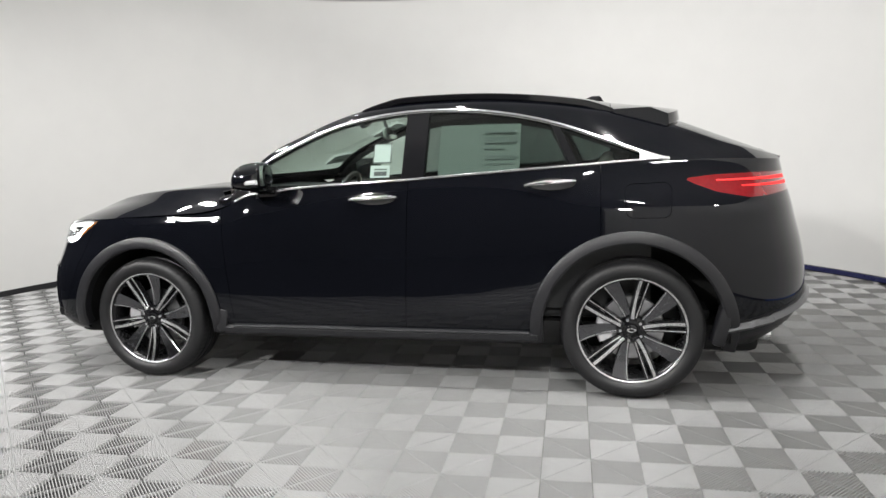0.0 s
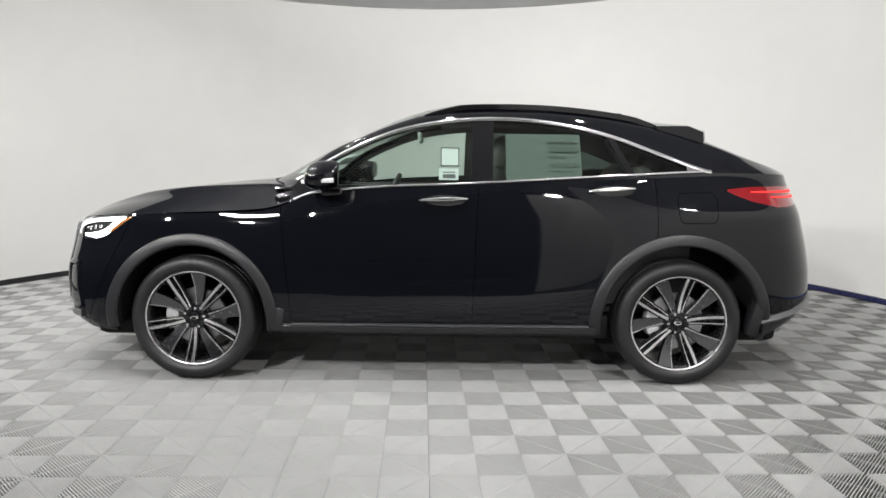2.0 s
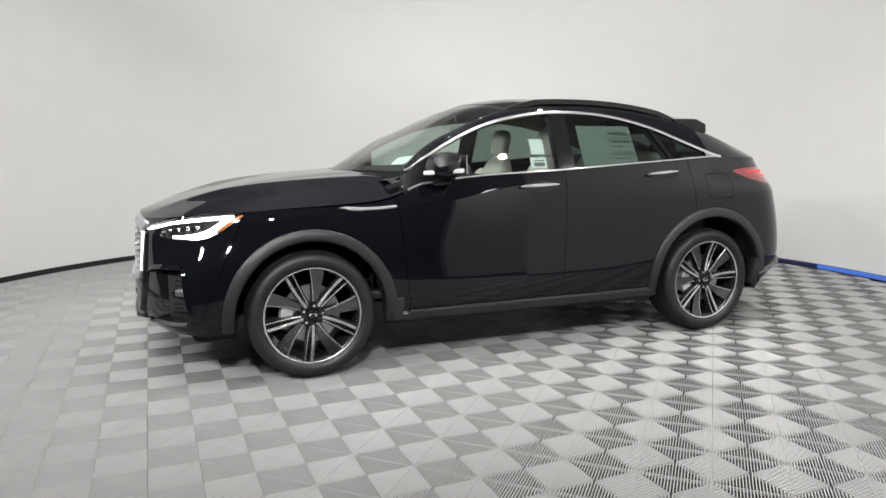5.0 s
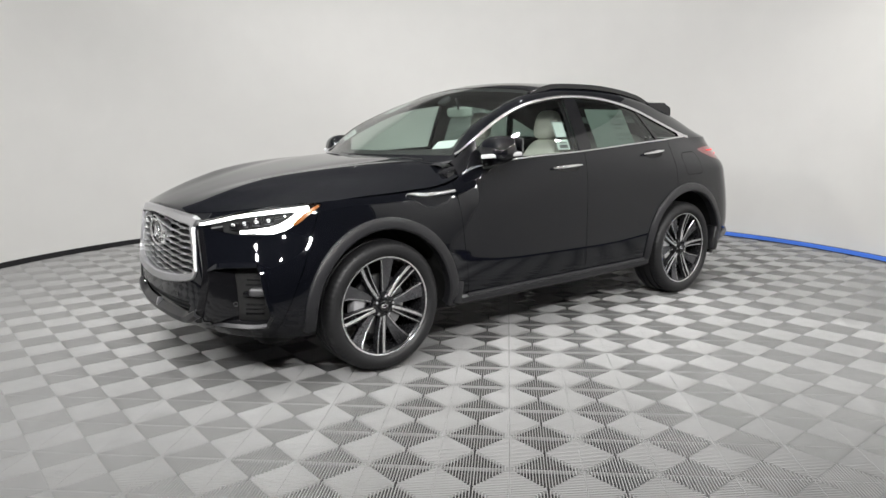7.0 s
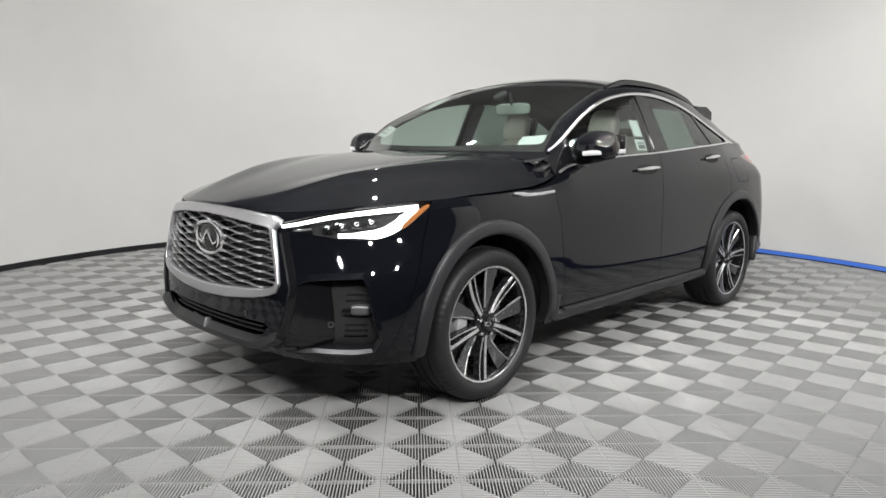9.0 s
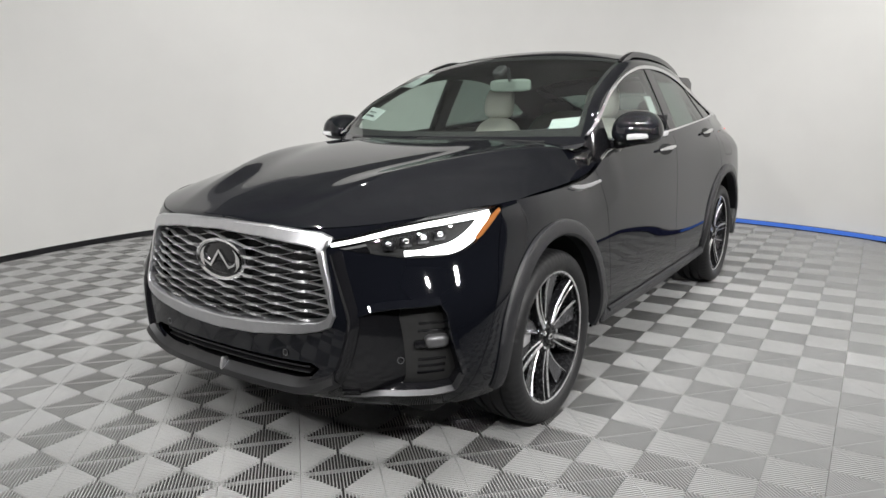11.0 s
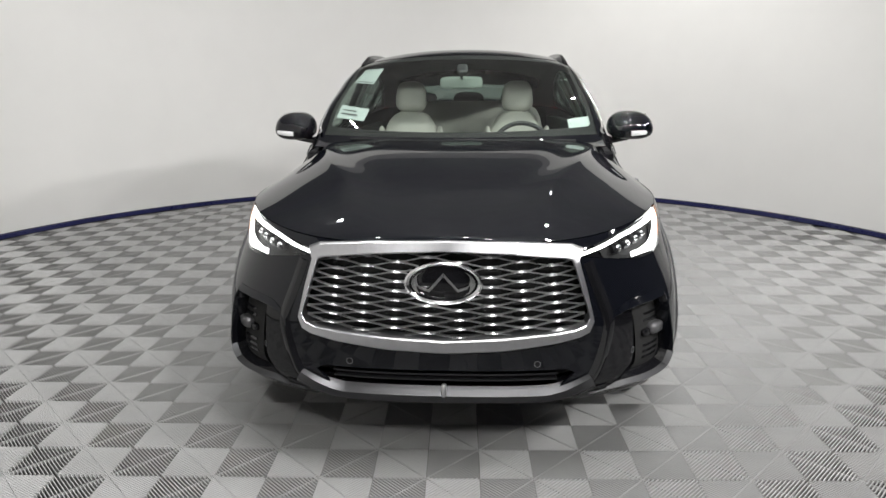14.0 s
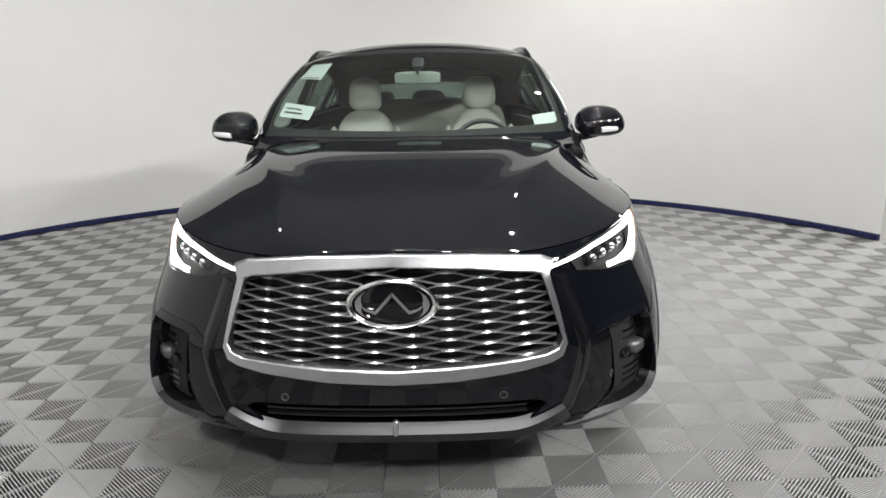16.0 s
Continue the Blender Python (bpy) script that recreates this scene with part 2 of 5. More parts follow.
tagged(part("wall_hall_return", block((6.9, 0.15, 3.4), (4.6, -5.45, 1.7), bevel=0), WALL), "white painted wall beside the open side", "wall", kind="structure")
tagged(part("ceiling", block((16, 16, 0.2), (0, 0, 5.3), bevel=0), CEIL), "grey hall ceiling above the studio", "ceiling", kind="structure")
floor = tagged(part("floor", block((15.8, 15.8, 0.1), (0, 0, -0.067), bevel=0), SLOT), "ribbed grey interlocking tiles over a dark slab", "floor", kind="structure")

# ---- the car: smooth skins, cut along their joints ----
class Skin:
    """Points, normals, two surface coordinates and faces of a piece of bodywork."""

    def __init__(self, P, N, A, F):
        self.P, self.N, self.A, self.F = np.array(P, float).reshape(-1, 3), np.array(N, float).reshape(-1, 3), np.array(A, float).reshape(-1, 2), F

    def split(self, field):
        """The pieces where field is above and below zero; the cut follows its zero line."""
        P, N, A = self.P, self.N, self.A
        d = field(P, A)
        d = np.where(np.abs(d) < 1e-7, 1e-7, d)
        up = d > 0
        sides = []
        cuts, extra = {}, []
        n0 = len(P)

        def cut(i, j):
            key = (i, j) if i < j else (j, i)
            if key not in cuts:
                cuts[key] = n0 + len(extra)
                extra.append(key)
            return cuts[key]

        over, under = [], []
        for f in self.F:
            k = sum(1 for i in f if up[i])
            if k == len(f):
                over.append(f)
            elif k == 0:
                under.append(f)
            else:
                a, b = [], []
                for q, i in enumerate(f):
                    j = f[(q + 1) % len(f)]
                    (a if up[i] else b).append(i)
                    if up[i] != up[j]:
                        c = cut(i, j)
                        a.append(c)
                        b.append(c)
                over.append(tuple(a))
                under.append(tuple(b))
        if extra:
            E = np.array(extra)
            lo, hi = np.zeros(len(E)), np.ones(len(E))
            d0 = d[E[:, 0]]
            for _ in range(12):
                t = (lo + hi) / 2
                p = P[E[:, 0]] + (P[E[:, 1]] - P[E[:, 0]]) * t[:, None]
                q = A[E[:, 0]] + (A[E[:, 1]] - A[E[:, 0]]) * t[:, None]
                same = (field(p, q) > 0) == (d0 > 0)
                lo, hi = np.where(same, t, lo), np.where(same, hi, t)
            t = ((lo + hi) / 2)[:, None]
            n = N[E[:, 0]] * (1 - t) + N[E[:, 1]] * t
            P = np.concatenate([P, P[E[:, 0]] * (1 - t) + P[E[:, 1]] * t])
            N = np.concatenate([N, n / (np.linalg.norm(n, axis=1)[:, None] + 1e-9)])
            A = np.concatenate([A, A[E[:, 0]] * (1 - t) + A[E[:, 1]] * t])
        return Skin.trim(P, N, A, over), Skin.trim(P, N, A, under)

    @staticmethod
    def trim(P, N, A, F):
        used = sorted({i for f in F for i in f})
        new_at = {i: k for k, i in enumerate(used)}
        return Skin(P[used], N[used], A[used], [tuple(new_at[i] for i in f) for f in F])

    def gap(self, field, width=0.0035):
        """Two panels with an open joint between them."""
        a, rest = self.split(lambda p, q: field(p, q) - width / 2)
        b, _ = rest.split(lambda p, q: -field(p, q) - width / 2)
        return a, b

    def mirror(self):
        s = np.array((1, -1, 1))
        return Skin(self.P * s, self.N * s, self.A, [f[::-1] for f in self.F])

    def moved(self, d):
        return Skin(self.P + self.N * d, self.N, self.A, self.F)

    def __add__(self, o):
        P, A, N, at, F = [], [], [], {}, []
        for s in (self, o):
            idx = []
            for p, n, a in zip(s.P, s.N, s.A):
                key = tuple(np.round(p, 6))
                if key not in at:
                    at[key] = len(P)
                    P.append(p)
                    N.append(n)
                    A.append(a)
                idx.append(at[key])
            F += [tuple(idx[i] for i in f) for f in s.F]
        return Skin(P, N, A, F)

    def object(self, name, material, parent, label="", rim=0.012):
        P, N, F, seen = [tuple(p) for p in self.P], [tuple(n) for n in self.N], [], set()
        for f in self.F:
            g = tuple(i for k, i in enumerate(f) if i != f[k - 1])
            if len(set(g)) == len(g) > 2 and frozenset(g) not in seen:
                seen.add(frozenset(g))
                F.append(g)
        if rim:
            count = {}
            for f in F:
                for q, i in enumerate(f):
                    j = f[(q + 1) % len(f)]
                    count[(i, j)] = 1
            edge = [(i, j) for i, j in count if (j, i) not in count]
            for i, j in edge:
                a, b = self.P[i], self.P[j]
                ia, ib = a - self.N[i] * rim, b - self.N[j] * rim
                side = np.cross(b - a, ia - a)
                side = side / (np.linalg.norm(side) + 1e-9)
                k = len(P)
                P += [tuple(a), tuple(b), tuple(ib), tuple(ia)]
                N += [tuple(-side)] * 4
                F.append((k + 1, k, k + 3, k + 2))
        me = bpy.data.meshes.new(name)
        me.from_pydata(P, [], F)
        me.materials.append(material)
        me.polygons.foreach_set("use_smooth", [True] * len(me.polygons))
        if me.validate():
            N = [tuple(v.normal) for v in me.vertices] if len(me.vertices) != len(N) else N
        me.normals_split_custom_set_from_vertices(N)
        return link(name, me, parent, label)


def grid_skin(G, A):
    """A skin from a grid of points; normals point away from the car's middle."""
    n, m = G.shape[:2]
    du, dv = np.gradient(G, axis=0), np.gradient(G, axis=1)
    N = np.cross(du, dv)
    N /= np.linalg.norm(N, axis=2)[:, :, None] + 1e-12
    mid = G - np.array((0.2, 0, 0.7))
    flip = (N * mid).sum() < 0
    if flip:
        N = -N
    F = [(i * m + j, i * m + j + 1, (i + 1) * m + j + 1, (i + 1) * m + j) if flip else (i * m + j, (i + 1) * m + j, (i + 1) * m + j + 1, i * m + j + 1)
         for i in range(n - 1) for j in range(m - 1)]
    return Skin(G.reshape(-1, 3), N.reshape(-1, 3), A.reshape(-1, 2), F)


def poly_field(points, use, round_by=0.0):
    """Signed distance to a polygon, positive inside; use picks the two coordinates."""
    K = np.array(points, float)

    def field(P, A):
        X = use(P, A)
        d = np.full(len(X), 1e9)
        inside = np.zeros(len(X), bool)
        for i in range(len(K)):
            a, b = K[i], K[(i + 1) % len(K)]
            e = b - a
            t = np.clip(((X - a) @ e) / (e @ e), 0, 1)
            d = np.minimum(d, np.linalg.norm(X - a - t[:, None] * e, axis=1))
            if a[1] != b[1]:
                c = (a[1] > X[:, 1]) != (b[1] > X[:, 1])
                inside ^= c & (X[:, 0] < (b[0] - a[0]) * (X[:, 1] - a[1]) / (b[1] - a[1]) + a[0])
        return np.where(inside, d, -d) + round_by

    return field


YZ = lambda P, A: np.stack([np.abs(P[:, 1]), P[:, 2]], 1)
XZ = lambda P, A: np.stack([P[:, 0], P[:, 2]], 1)
QZ = lambda P, A: np.stack([A[:, 0], P[:, 2]], 1)

# lines of the lower body: f runs from the sill (0) to the waist (1)
NF, NR, LR = 2.5, 2.6, 0.5
XF = flowing((0, -2.28), (0.1, -2.335), (0.25, -2.352), (0.5, -2.354), (0.7, -2.354), (0.85, -2.348), (0.93, -2.332), (1, -2.305))
XR = spline((0, 2.19), (0.07, 2.28), (0.15, 2.335), (0.35, 2.355), (0.5, 2.335), (0.7, 2.29), (0.85, 2.26), (1, 2.235))
LF = flowing((0, 0.54), (0.4, 0.58), (0.55, 0.64), (0.7, 0.80), (0.82, 0.92), (0.92, 0.93), (1, 0.90))
Z0 = spline((-2.4, 0.30), (-1.9, 0.285), (0, 0.285), (1.7, 0.285), (2.0, 0.285), (2.35, 0.315))
Z1 = spline((-2.4, 0.890), (-2.25, 0.904), (-2.0, 0.942), (-1.7, 0.962), (-1.2, 0.977), (-1.0, 0.990), (-0.9, 1.012), (-0.82, 1.045), (-0.74, 1.078), (-0.6, 1.098), (0.24, 1.152), (1.1, 1.203), (1.6, 1.227), (2.0, 1.222), (2.35, 1.20))
SEC = flowing((0, 0.885), (0.07, 0.907), (0.15, 0.922), (0.25, 0.931), (0.4, 0.930), (0.55, 0.926), (0.68, 0.920), (0.78, 0.913), (0.86, 0.904), (0.93, 0.891), (1, 0.872))
W1 = flowing((-2.3, 0.875), (-1.7, 0.880), (-1.2, 0.878), (-0.8, 0.855), (0, 0.870), (0.8, 0.857), (1.3, 0.815), (1.6, 0.768), (2.0, 0.735), (2.3, 0.71))

FLARE = flowing((0, 0.006), (0.08, 0.009), (0.15, 0.008), (0.24, 0.003), (0.33, -0.001), (0.45, -0.002), (0.6, -0.001), (0.72, 0.0), (0.85, 0.0), (1, 0.0))


def width(x, f):
    top = np.clip((f - 0.72) / 0.28, 0, 1)
    top = top * top * (3 - 2 * top)
    haunch = 0.012 * np.exp(-(((x + 1.42) / 0.42) ** 2)) + 0.016 * np.exp(-(((x - 1.38) / 0.45) ** 2))
    doors = np.exp(-((x / 0.85) ** 4))
    scallop = doors * FLARE(f)
    taper = 0.05 * np.clip((x - 1.5) / 0.85, 0, 1) ** 2
    return SEC(f) + (W1(x) - 0.872) * top + haunch * np.exp(-(((f - 0.60) / 0.26) ** 2)) - taper + scallop


def low_at(kind, s, f):
    """A point of the lower body: kind 0 the nose (s an angle), 1 the flank (s along it), 2 the tail."""
    xf, xr, lf = XF(f), XR(f), LF(f)
    if kind == 0:
        x = xf + lf * (1 - np.cos(s) ** (2 / NF))
        y = np.sin(s) ** (2 / NF)
    elif kind == 1:
        x = xf + lf + (xr - LR - xf - lf) * s
        y = np.ones_like(x)
    else:
        x = xr - LR * (1 - np.cos(s) ** (2 / NR))
        y = np.sin(s) ** (2 / NR)
    z = Z0(x) + (Z1(x) - Z0(x)) * f
    return np.stack([x, -y * width(x, f), z], -1)


def even(kind, n):
    s = np.linspace(0, math.pi / 2, 4000)
    p = low_at(kind, s, np.full_like(s, 0.7))
    d = np.concatenate([[0], np.cumsum(np.linalg.norm(np.diff(p, axis=0), axis=1))])
    return np.interp(np.linspace(0, d[-1], n), d, s)


COLS = [(0, s) for s in even(0, 80)] + [(1, s) for s in np.linspace(0, 1, 190)[1:]] + [(2, s) for s in even(2, 50)[::-1][1:]]
FS = np.linspace(0, 1, 84)
LOW = np.stack([low_at(k, np.full_like(FS, s), FS) for k, s in COLS])
ref = LOW[:, 59]
QCOL = np.concatenate([[0], np.cumsum(np.linalg.norm(np.diff(ref[:, :2], axis=0), axis=1))])
lower = grid_skin(LOW, np.stack(np.meshgrid(QCOL, FS, indexing="ij"), -1))
LOWN = lower.N.reshape(LOW.shape)


def q_of(x, y):
    return float(QCOL[np.argmin(np.hypot(ref[:, 0] - x, ref[:, 1] + abs(y)))])


def on_low(q, z, out=0.0, side=-1):
    """The point of the lower body at that girth and height, and its outward direction."""
    c = np.interp(q, QCOL, np.arange(len(QCOL)))
    i = min(int(c), len(QCOL) - 2)
    t = c - i
    col, nor = LOW[i] * (1 - t) + LOW[i + 1] * t, LOWN[i] * (1 - t) + LOWN[i + 1] * t
    p = np.array([np.interp(z, col[:, 2], col[:, k]) for k in (0, 1)] + [z])
    n = np.array([np.interp(z, col[:, 2], nor[:, k]) for k in range(3)])
    n /= np.linalg.norm(n)
    p = p + n * out
    return (p, n) if side < 0 else (p * (1, -1, 1), n * (1, -1, 1))


def flank_y(x, z):
    f = float(np.clip((z - Z0(x)) / (Z1(x) - Z0(x)), 0, 1))
    xf, lf = float(XF(f)), float(LF(f))
    nose_part = max(0.0, 1 - max(x - xf, 0) / lf)
    tail_part = min(1.0, max(0.0, (x - float(XR(f)) + LR) / LR))
    return -float(width(x, f)) * (1 - nose_part**NF) ** (1 / NF) * (1 - tail_part**NR) ** (1 / NR)


def on_flank(x, z, out=0.0, side=-1):
    """The point of the flank at that length and height, and its outward direction."""
    e = 0.004
    p = np.array((x, flank_y(x, z), z))
    du = np.array((2 * e, flank_y(x + e, z) - flank_y(x - e, z), 0))
    dv = np.array((0, flank_y(x, z + e) - flank_y(x, z - e), 2 * e))
    n = np.cross(du, dv)
    n /= np.linalg.norm(n) * (1 if n[1] < 0 else -1)
    p = p + n * out
    return (p, n) if side < 0 else (p * (1, -1, 1), n * (1, -1, 1))


# cabin lines, by the length along the roof's edge
EY = spline((-0.84, 0.79), (-0.5, 0.728), (-0.2, 0.697), (0.1, 0.674), (0.4, 0.66), (0.8, 0.643), (1.2, 0.612), (1.6, 0.595), (1.85, 0.57), (2.05, 0.50), (2.2, 0.36))
EZ = spline((-0.84, 1.12), (-0.674, 1.29), (-0.4, 1.435), (-0.15, 1.525), (0.1, 1.565), (0.4, 1.577), (0.8, 1.562), (1.2, 1.508), (1.6, 1.405), (1.9, 1.305), (2.2, 1.225))
BOW = spline((-0.84, 0.26), (0, 0.09), (0.5, 0.0), (1.5, -0.03), (2.2, -0.035))
CZ = spline((-0.84, 1.140), (-0.4, 1.405), (-0.1, 1.572), (0.06, 1.626), (0.4, 1.652), (0.8, 1.638), (1.2, 1.582), (1.6, 1.468), (1.9, 1.350), (2.2, 1.228))
DLO = spline((-0.80, 1.165), (-0.68, 1.243), (-0.5, 1.342), (-0.23, 1.453), (0.03, 1.507), (0.363, 1.528), (0.69, 1.503), (1.016, 1.431), (1.31, 1.324), (1.476, 1.262), (1.60, 1.222))
NS, NT = 34, 34


def plan(x):
    """Half the width at the waist, with the rounding of the tail."""
    k = max(0.0, (x - float(XR(1.0)) + LR) / LR)
    return float(width(x, 1.0)) * (1 - min(k, 1) ** NR) ** (1 / NR)


def cabin_grid():
    us = np.linspace(-0.84, 2.2, 190)
    G, A = np.zeros((len(us), NS + NT, 3)), np.zeros((len(us), NS + NT, 2))
    for i, u in enumerate(us):
        ye, ze, zc, bow = EY(u), EZ(u), CZ(u), BOW(u)
        yb, zb = plan(u), Z1(u)
        for j in range(NS):
            t = j / NS
            G[i, j] = (u, -(yb + (ye - yb) * (t * 0.9 + 0.1 * t * t)), zb + (ze - zb) * t)
            A[i, j] = (u, 2 - t)
        for j in range(NT):
            s = 1 - j / (NT - 1)
            G[i, NS + j] = (u - bow * (1 - s * s), -ye * s, ze + (zc - ze) * (1 - s**2.3))
            A[i, NS + j] = (u, s)
    for _ in range(7):
        a, b = NS - 4, NS + 5
        G[:, a:b] = 0.5 * G[:, a:b] + 0.25 * (G[:, a - 1:b - 1] + G[:, a + 1:b + 1])
    return G, A


CAB, CABA = cabin_grid()
cabin = grid_skin(CAB, CABA)
CABN = cabin.N.reshape(CAB.shape)


def on_cabin(x, z, out=0.0, side=-1):
    c = np.interp(x, CABA[:, 0, 0], np.arange(len(CAB)))
    i = min(int(c), len(CAB) - 2)
    t = c - i
    col, nor = CAB[i] * (1 - t) + CAB[i + 1] * t, CABN[i] * (1 - t) + CABN[i + 1] * t
    p = np.array([x, np.interp(z, col[:NS, 2], col[:NS, 1]), z])
    n = np.array([np.interp(z, col[:NS, 2], nor[:NS, k]) for k in range(3)])
    n /= np.linalg.norm(n)
    p = p + n * out
    return (p, n) if side < 0 else (p * (1, -1, 1), n * (1, -1, 1))


def on_top(u, y, out=0.0):
    """A point of windscreen or roof, at that place along the roof's edge."""
    s = abs(y) / float(EY(u))
    zc, ze, bow = float(CZ(u)), float(EZ(u)), float(BOW(u))
    e = 0.01
    at = lambda u, y: np.array((u - float(BOW(u)) * (1 - (y / float(EY(u))) ** 2), y, float(EZ(u)) + (float(CZ(u)) - float(EZ(u))) * (1 - abs(y / float(EY(u))) ** 2.3)))
    p = at(u, y)
    n = np.cross(at(u + e, y) - p, at(u, y + e) - p)
    n /= np.linalg.norm(n)
    return p + n * out, n


# bonnet: between the two wings, rising to two soft ridges
def bonnet_grid():
    HC = flowing((-2.31, 0.920), (-2.15, 0.974), (-1.9, 1.040), (-1.5, 1.114), (-1.1, 1.156), (-0.8, 1.165))
    RIDGE = spline((0, 0.33), (0.29, 0.42), (0.55, 0.57), (0.75, 0.65), (1, 0.71))
    ts = np.concatenate([np.linspace(0, 0.9, 70), np.linspace(0.9, 1, 24)[1:]])
    rows = 120
    G, A = np.zeros((rows, len(ts), 3)), np.zeros((rows, len(ts), 2))
    for j, t in enumerate(ts):
        x_end = -1.085 + 0.245 * t * t
        xf, lf = float(XF(1.0)), float(LF(1.0))
        for i in range(rows):
            k = i / (rows - 1)
            # front edge follows the plan of the nose at this share of the width
            w = t * 0.85
            x0 = xf + lf * (1 - (1 - min(w / 0.862, 1) ** NF) ** (1 / NF))
            x = x0 + (x_end - x0) * k
            edge_x = x
            if x < xf + lf:
                yw = float(width(x, 1.0)) * (1 - (1 - (x - xf) / lf) ** NF) ** (1 / NF) if x > xf else 0.0
            else:
                yw = float(width(x, 1.0))
            y = min(w / 0.85 * float(width(x, 1.0)) * 0.985, yw)
            r = y / max(yw, 1e-6)
            ze, zc = float(Z1(x)), float(HC(x))
            lift = (1 - r ** (2.4 + 2.4 * k)) ** 0.97
            off = abs(y) - float(RIDGE(k))
            ridge = 0.025 * math.exp(-((abs(off) / (0.13 if off < 0 else 0.085)) ** 1.5)) * min(1, 3 * k) * min(1, max(0, 1.12 - k) * 6)
            valley = -0.004 * math.exp(-(((abs(y) - float(RIDGE(k)) + 0.17) / 0.09) ** 2)) * min(1, 2 * k)
            G[i, j] = (x, -y, ze + (zc - ze) * lift + (ridge + valley) * (1 - r**8))
            A[i, j] = (k, t)
    return G, A


HOOD, HOODA = bonnet_grid()
bonnet = grid_skin(HOOD, HOODA)

car = new("car")
tagged(car, "glossy black coupe-style SUV with chrome trim, headlamps lit", "car")
both = (("left", -1), ("right", 1))


def pair(skin, name, material, label="", rim=0.012, parent=None):
    a = skin.object(name, material, parent or car, label, rim)
    b = skin.mirror().object(name, material, parent or car, label, rim)
    return a, b


def whole(skin, name, material, label="", rim=0.012):
    return (skin + skin.mirror()).object(name, material, car, label, rim)


def strip(name, pts, profile, material, parent, label="", closed=False):
    V, F = sweep([p for p, n in pts], [n for p, n in pts], profile, closed)
    return raw(name, V, F, material, parent, label)


# wheel arches
FX, RX, WZ, FR, RR = -1.4, 1.4, 0.365, 0.455, 0.480
arch = lambda x0, r: (lambda P, A: np.where(np.abs(P[:, 1]) > 0.55, np.hypot(P[:, 0] - x0, P[:, 2] - WZ) - r, 1.0))
body, _ = lower.split(arch(FX, FR))
body, _ = body.split(arch(RX, RR))
inner, _ = lower.moved(-0.05).split(arch(FX, FR + 0.02))
inner, _ = inner.split(arch(RX, RR + 0.02))
inner, _ = inner.split(lambda P, A: P[:, 0] + 2.15)
whole(inner, "inner_shell", DARK, rim=0)

# nose: grille opening, lamps, pockets
GO = [(0, 0.918), (0.25, 0.912), (0.448, 0.896), (0.490, 0.880), (0.476, 0.840), (0.505, 0.741), (0.534, 0.624), (0.518, 0.585), (0.483, 0.569), (0.400, 0.551), (0.200, 0.527), (0, 0.518)]
GI = [(0, 0.880), (0.235, 0.870), (0.421, 0.850), (0.446, 0.843), (0.454, 0.832), (0.485, 0.741), (0.516, 0.642), (0.503, 0.614), (0.465, 0.600), (0.376, 0.591), (0.196, 0.578), (0, 0.569)]
full = lambda K: K + [(-y, z) for y, z in K[::-1] if y > 0]
front_only = lambda field, x=-1.95: (lambda P, A: np.where(P[:, 0] < x, field(P, A), -1.0))
_, body = body.split(front_only(poly_field(full([(y * 0.985, z - 0.004) for y, z in GO]), YZ)))
INTAKE = [(-0.44, 0.452), (0.44, 0.452), (0.47, 0.435), (0.40, 0.365), (-0.40, 0.365), (-0.47, 0.435)]
intake, body = body.split(front_only(poly_field(INTAKE, YZ)))
# girth and height of the lamp's and the pocket's outline
HL = [(0.495, 0.866), (0.597, 0.888), (0.708, 0.914), (0.819, 0.937), (0.934, 0.953), (1.043, 0.961), (1.120, 0.950),
      (1.061, 0.902), (1.014, 0.860), (0.971, 0.829), (0.902, 0.810), (0.827, 0.808), (0.740, 0.814), (0.676, 0.824), (0.583, 0.838), (0.497, 0.852)]
lampskin, body = body.split(front_only(poly_field(HL, QZ, 0.002), -1.5))
FOG = [(0.605, 0.622), (0.672, 0.646), (0.751, 0.655), (0.920, 0.660), (0.956, 0.628), (1.007, 0.503), (1.050, 0.418), (1.014, 0.368), (0.909, 0.360), (0.710, 0.360), (0.548, 0.338)]
fogskin, body = body.split(front_only(poly_field(FOG, QZ), -1.7))

# joints of the flank
bumper_line = lambda P, A: P[:, 0] + 1.80 - 0.45 * (P[:, 2] - 0.83)
flank, bumper = body.gap(bumper_line)
door_front = lambda P, A: P[:, 0] + 0.86 - 0.10 * (0.7 - P[:, 2])
rest, fender = flank.gap(door_front)
b_line = lambda P, A: P[:, 0] - 0.222 - 0.035 * (P[:, 2] - 0.75)
rear, door_f = rest.gap(b_line)
c_line = lambda P, A: P[:, 0] - 1.245
quarter, door_r = rear.gap(c_line)
sill_line = lambda P, A: P[:, 2] - 0.348
door_f, sill_f = door_f.gap(sill_line)
door_r, sill_r = door_r.gap(sill_line)
tail_bar, quarter = quarter.split(poly_field([(1.645, 1.134), (1.8, 1.150), (2.0, 1.154), (2.4, 1.146), (2.4, 1.066), (2.12, 1.050), (2.03, 1.040), (1.95, 1.038), (1.80, 1.068), (1.70, 1.106)], XZ))
tail_line = lambda P, A: P[:, 2] - spline((1.7, 0.38), (1.85, 0.41), (2.1, 0.48), (2.4, 0.57))(P[:, 0])
quarter, tail_low = quarter.gap(lambda P, A: np.where(P[:, 0] < 1.72, 1.0, tail_line(P, A)))
fuel_box = poly_field([(1.405, 0.985), (1.545, 0.985), (1.55, 1.080), (1.40, 1.075)], XZ, 0.038)
fuel, quarter_left = quarter.gap(fuel_box, 0.003)

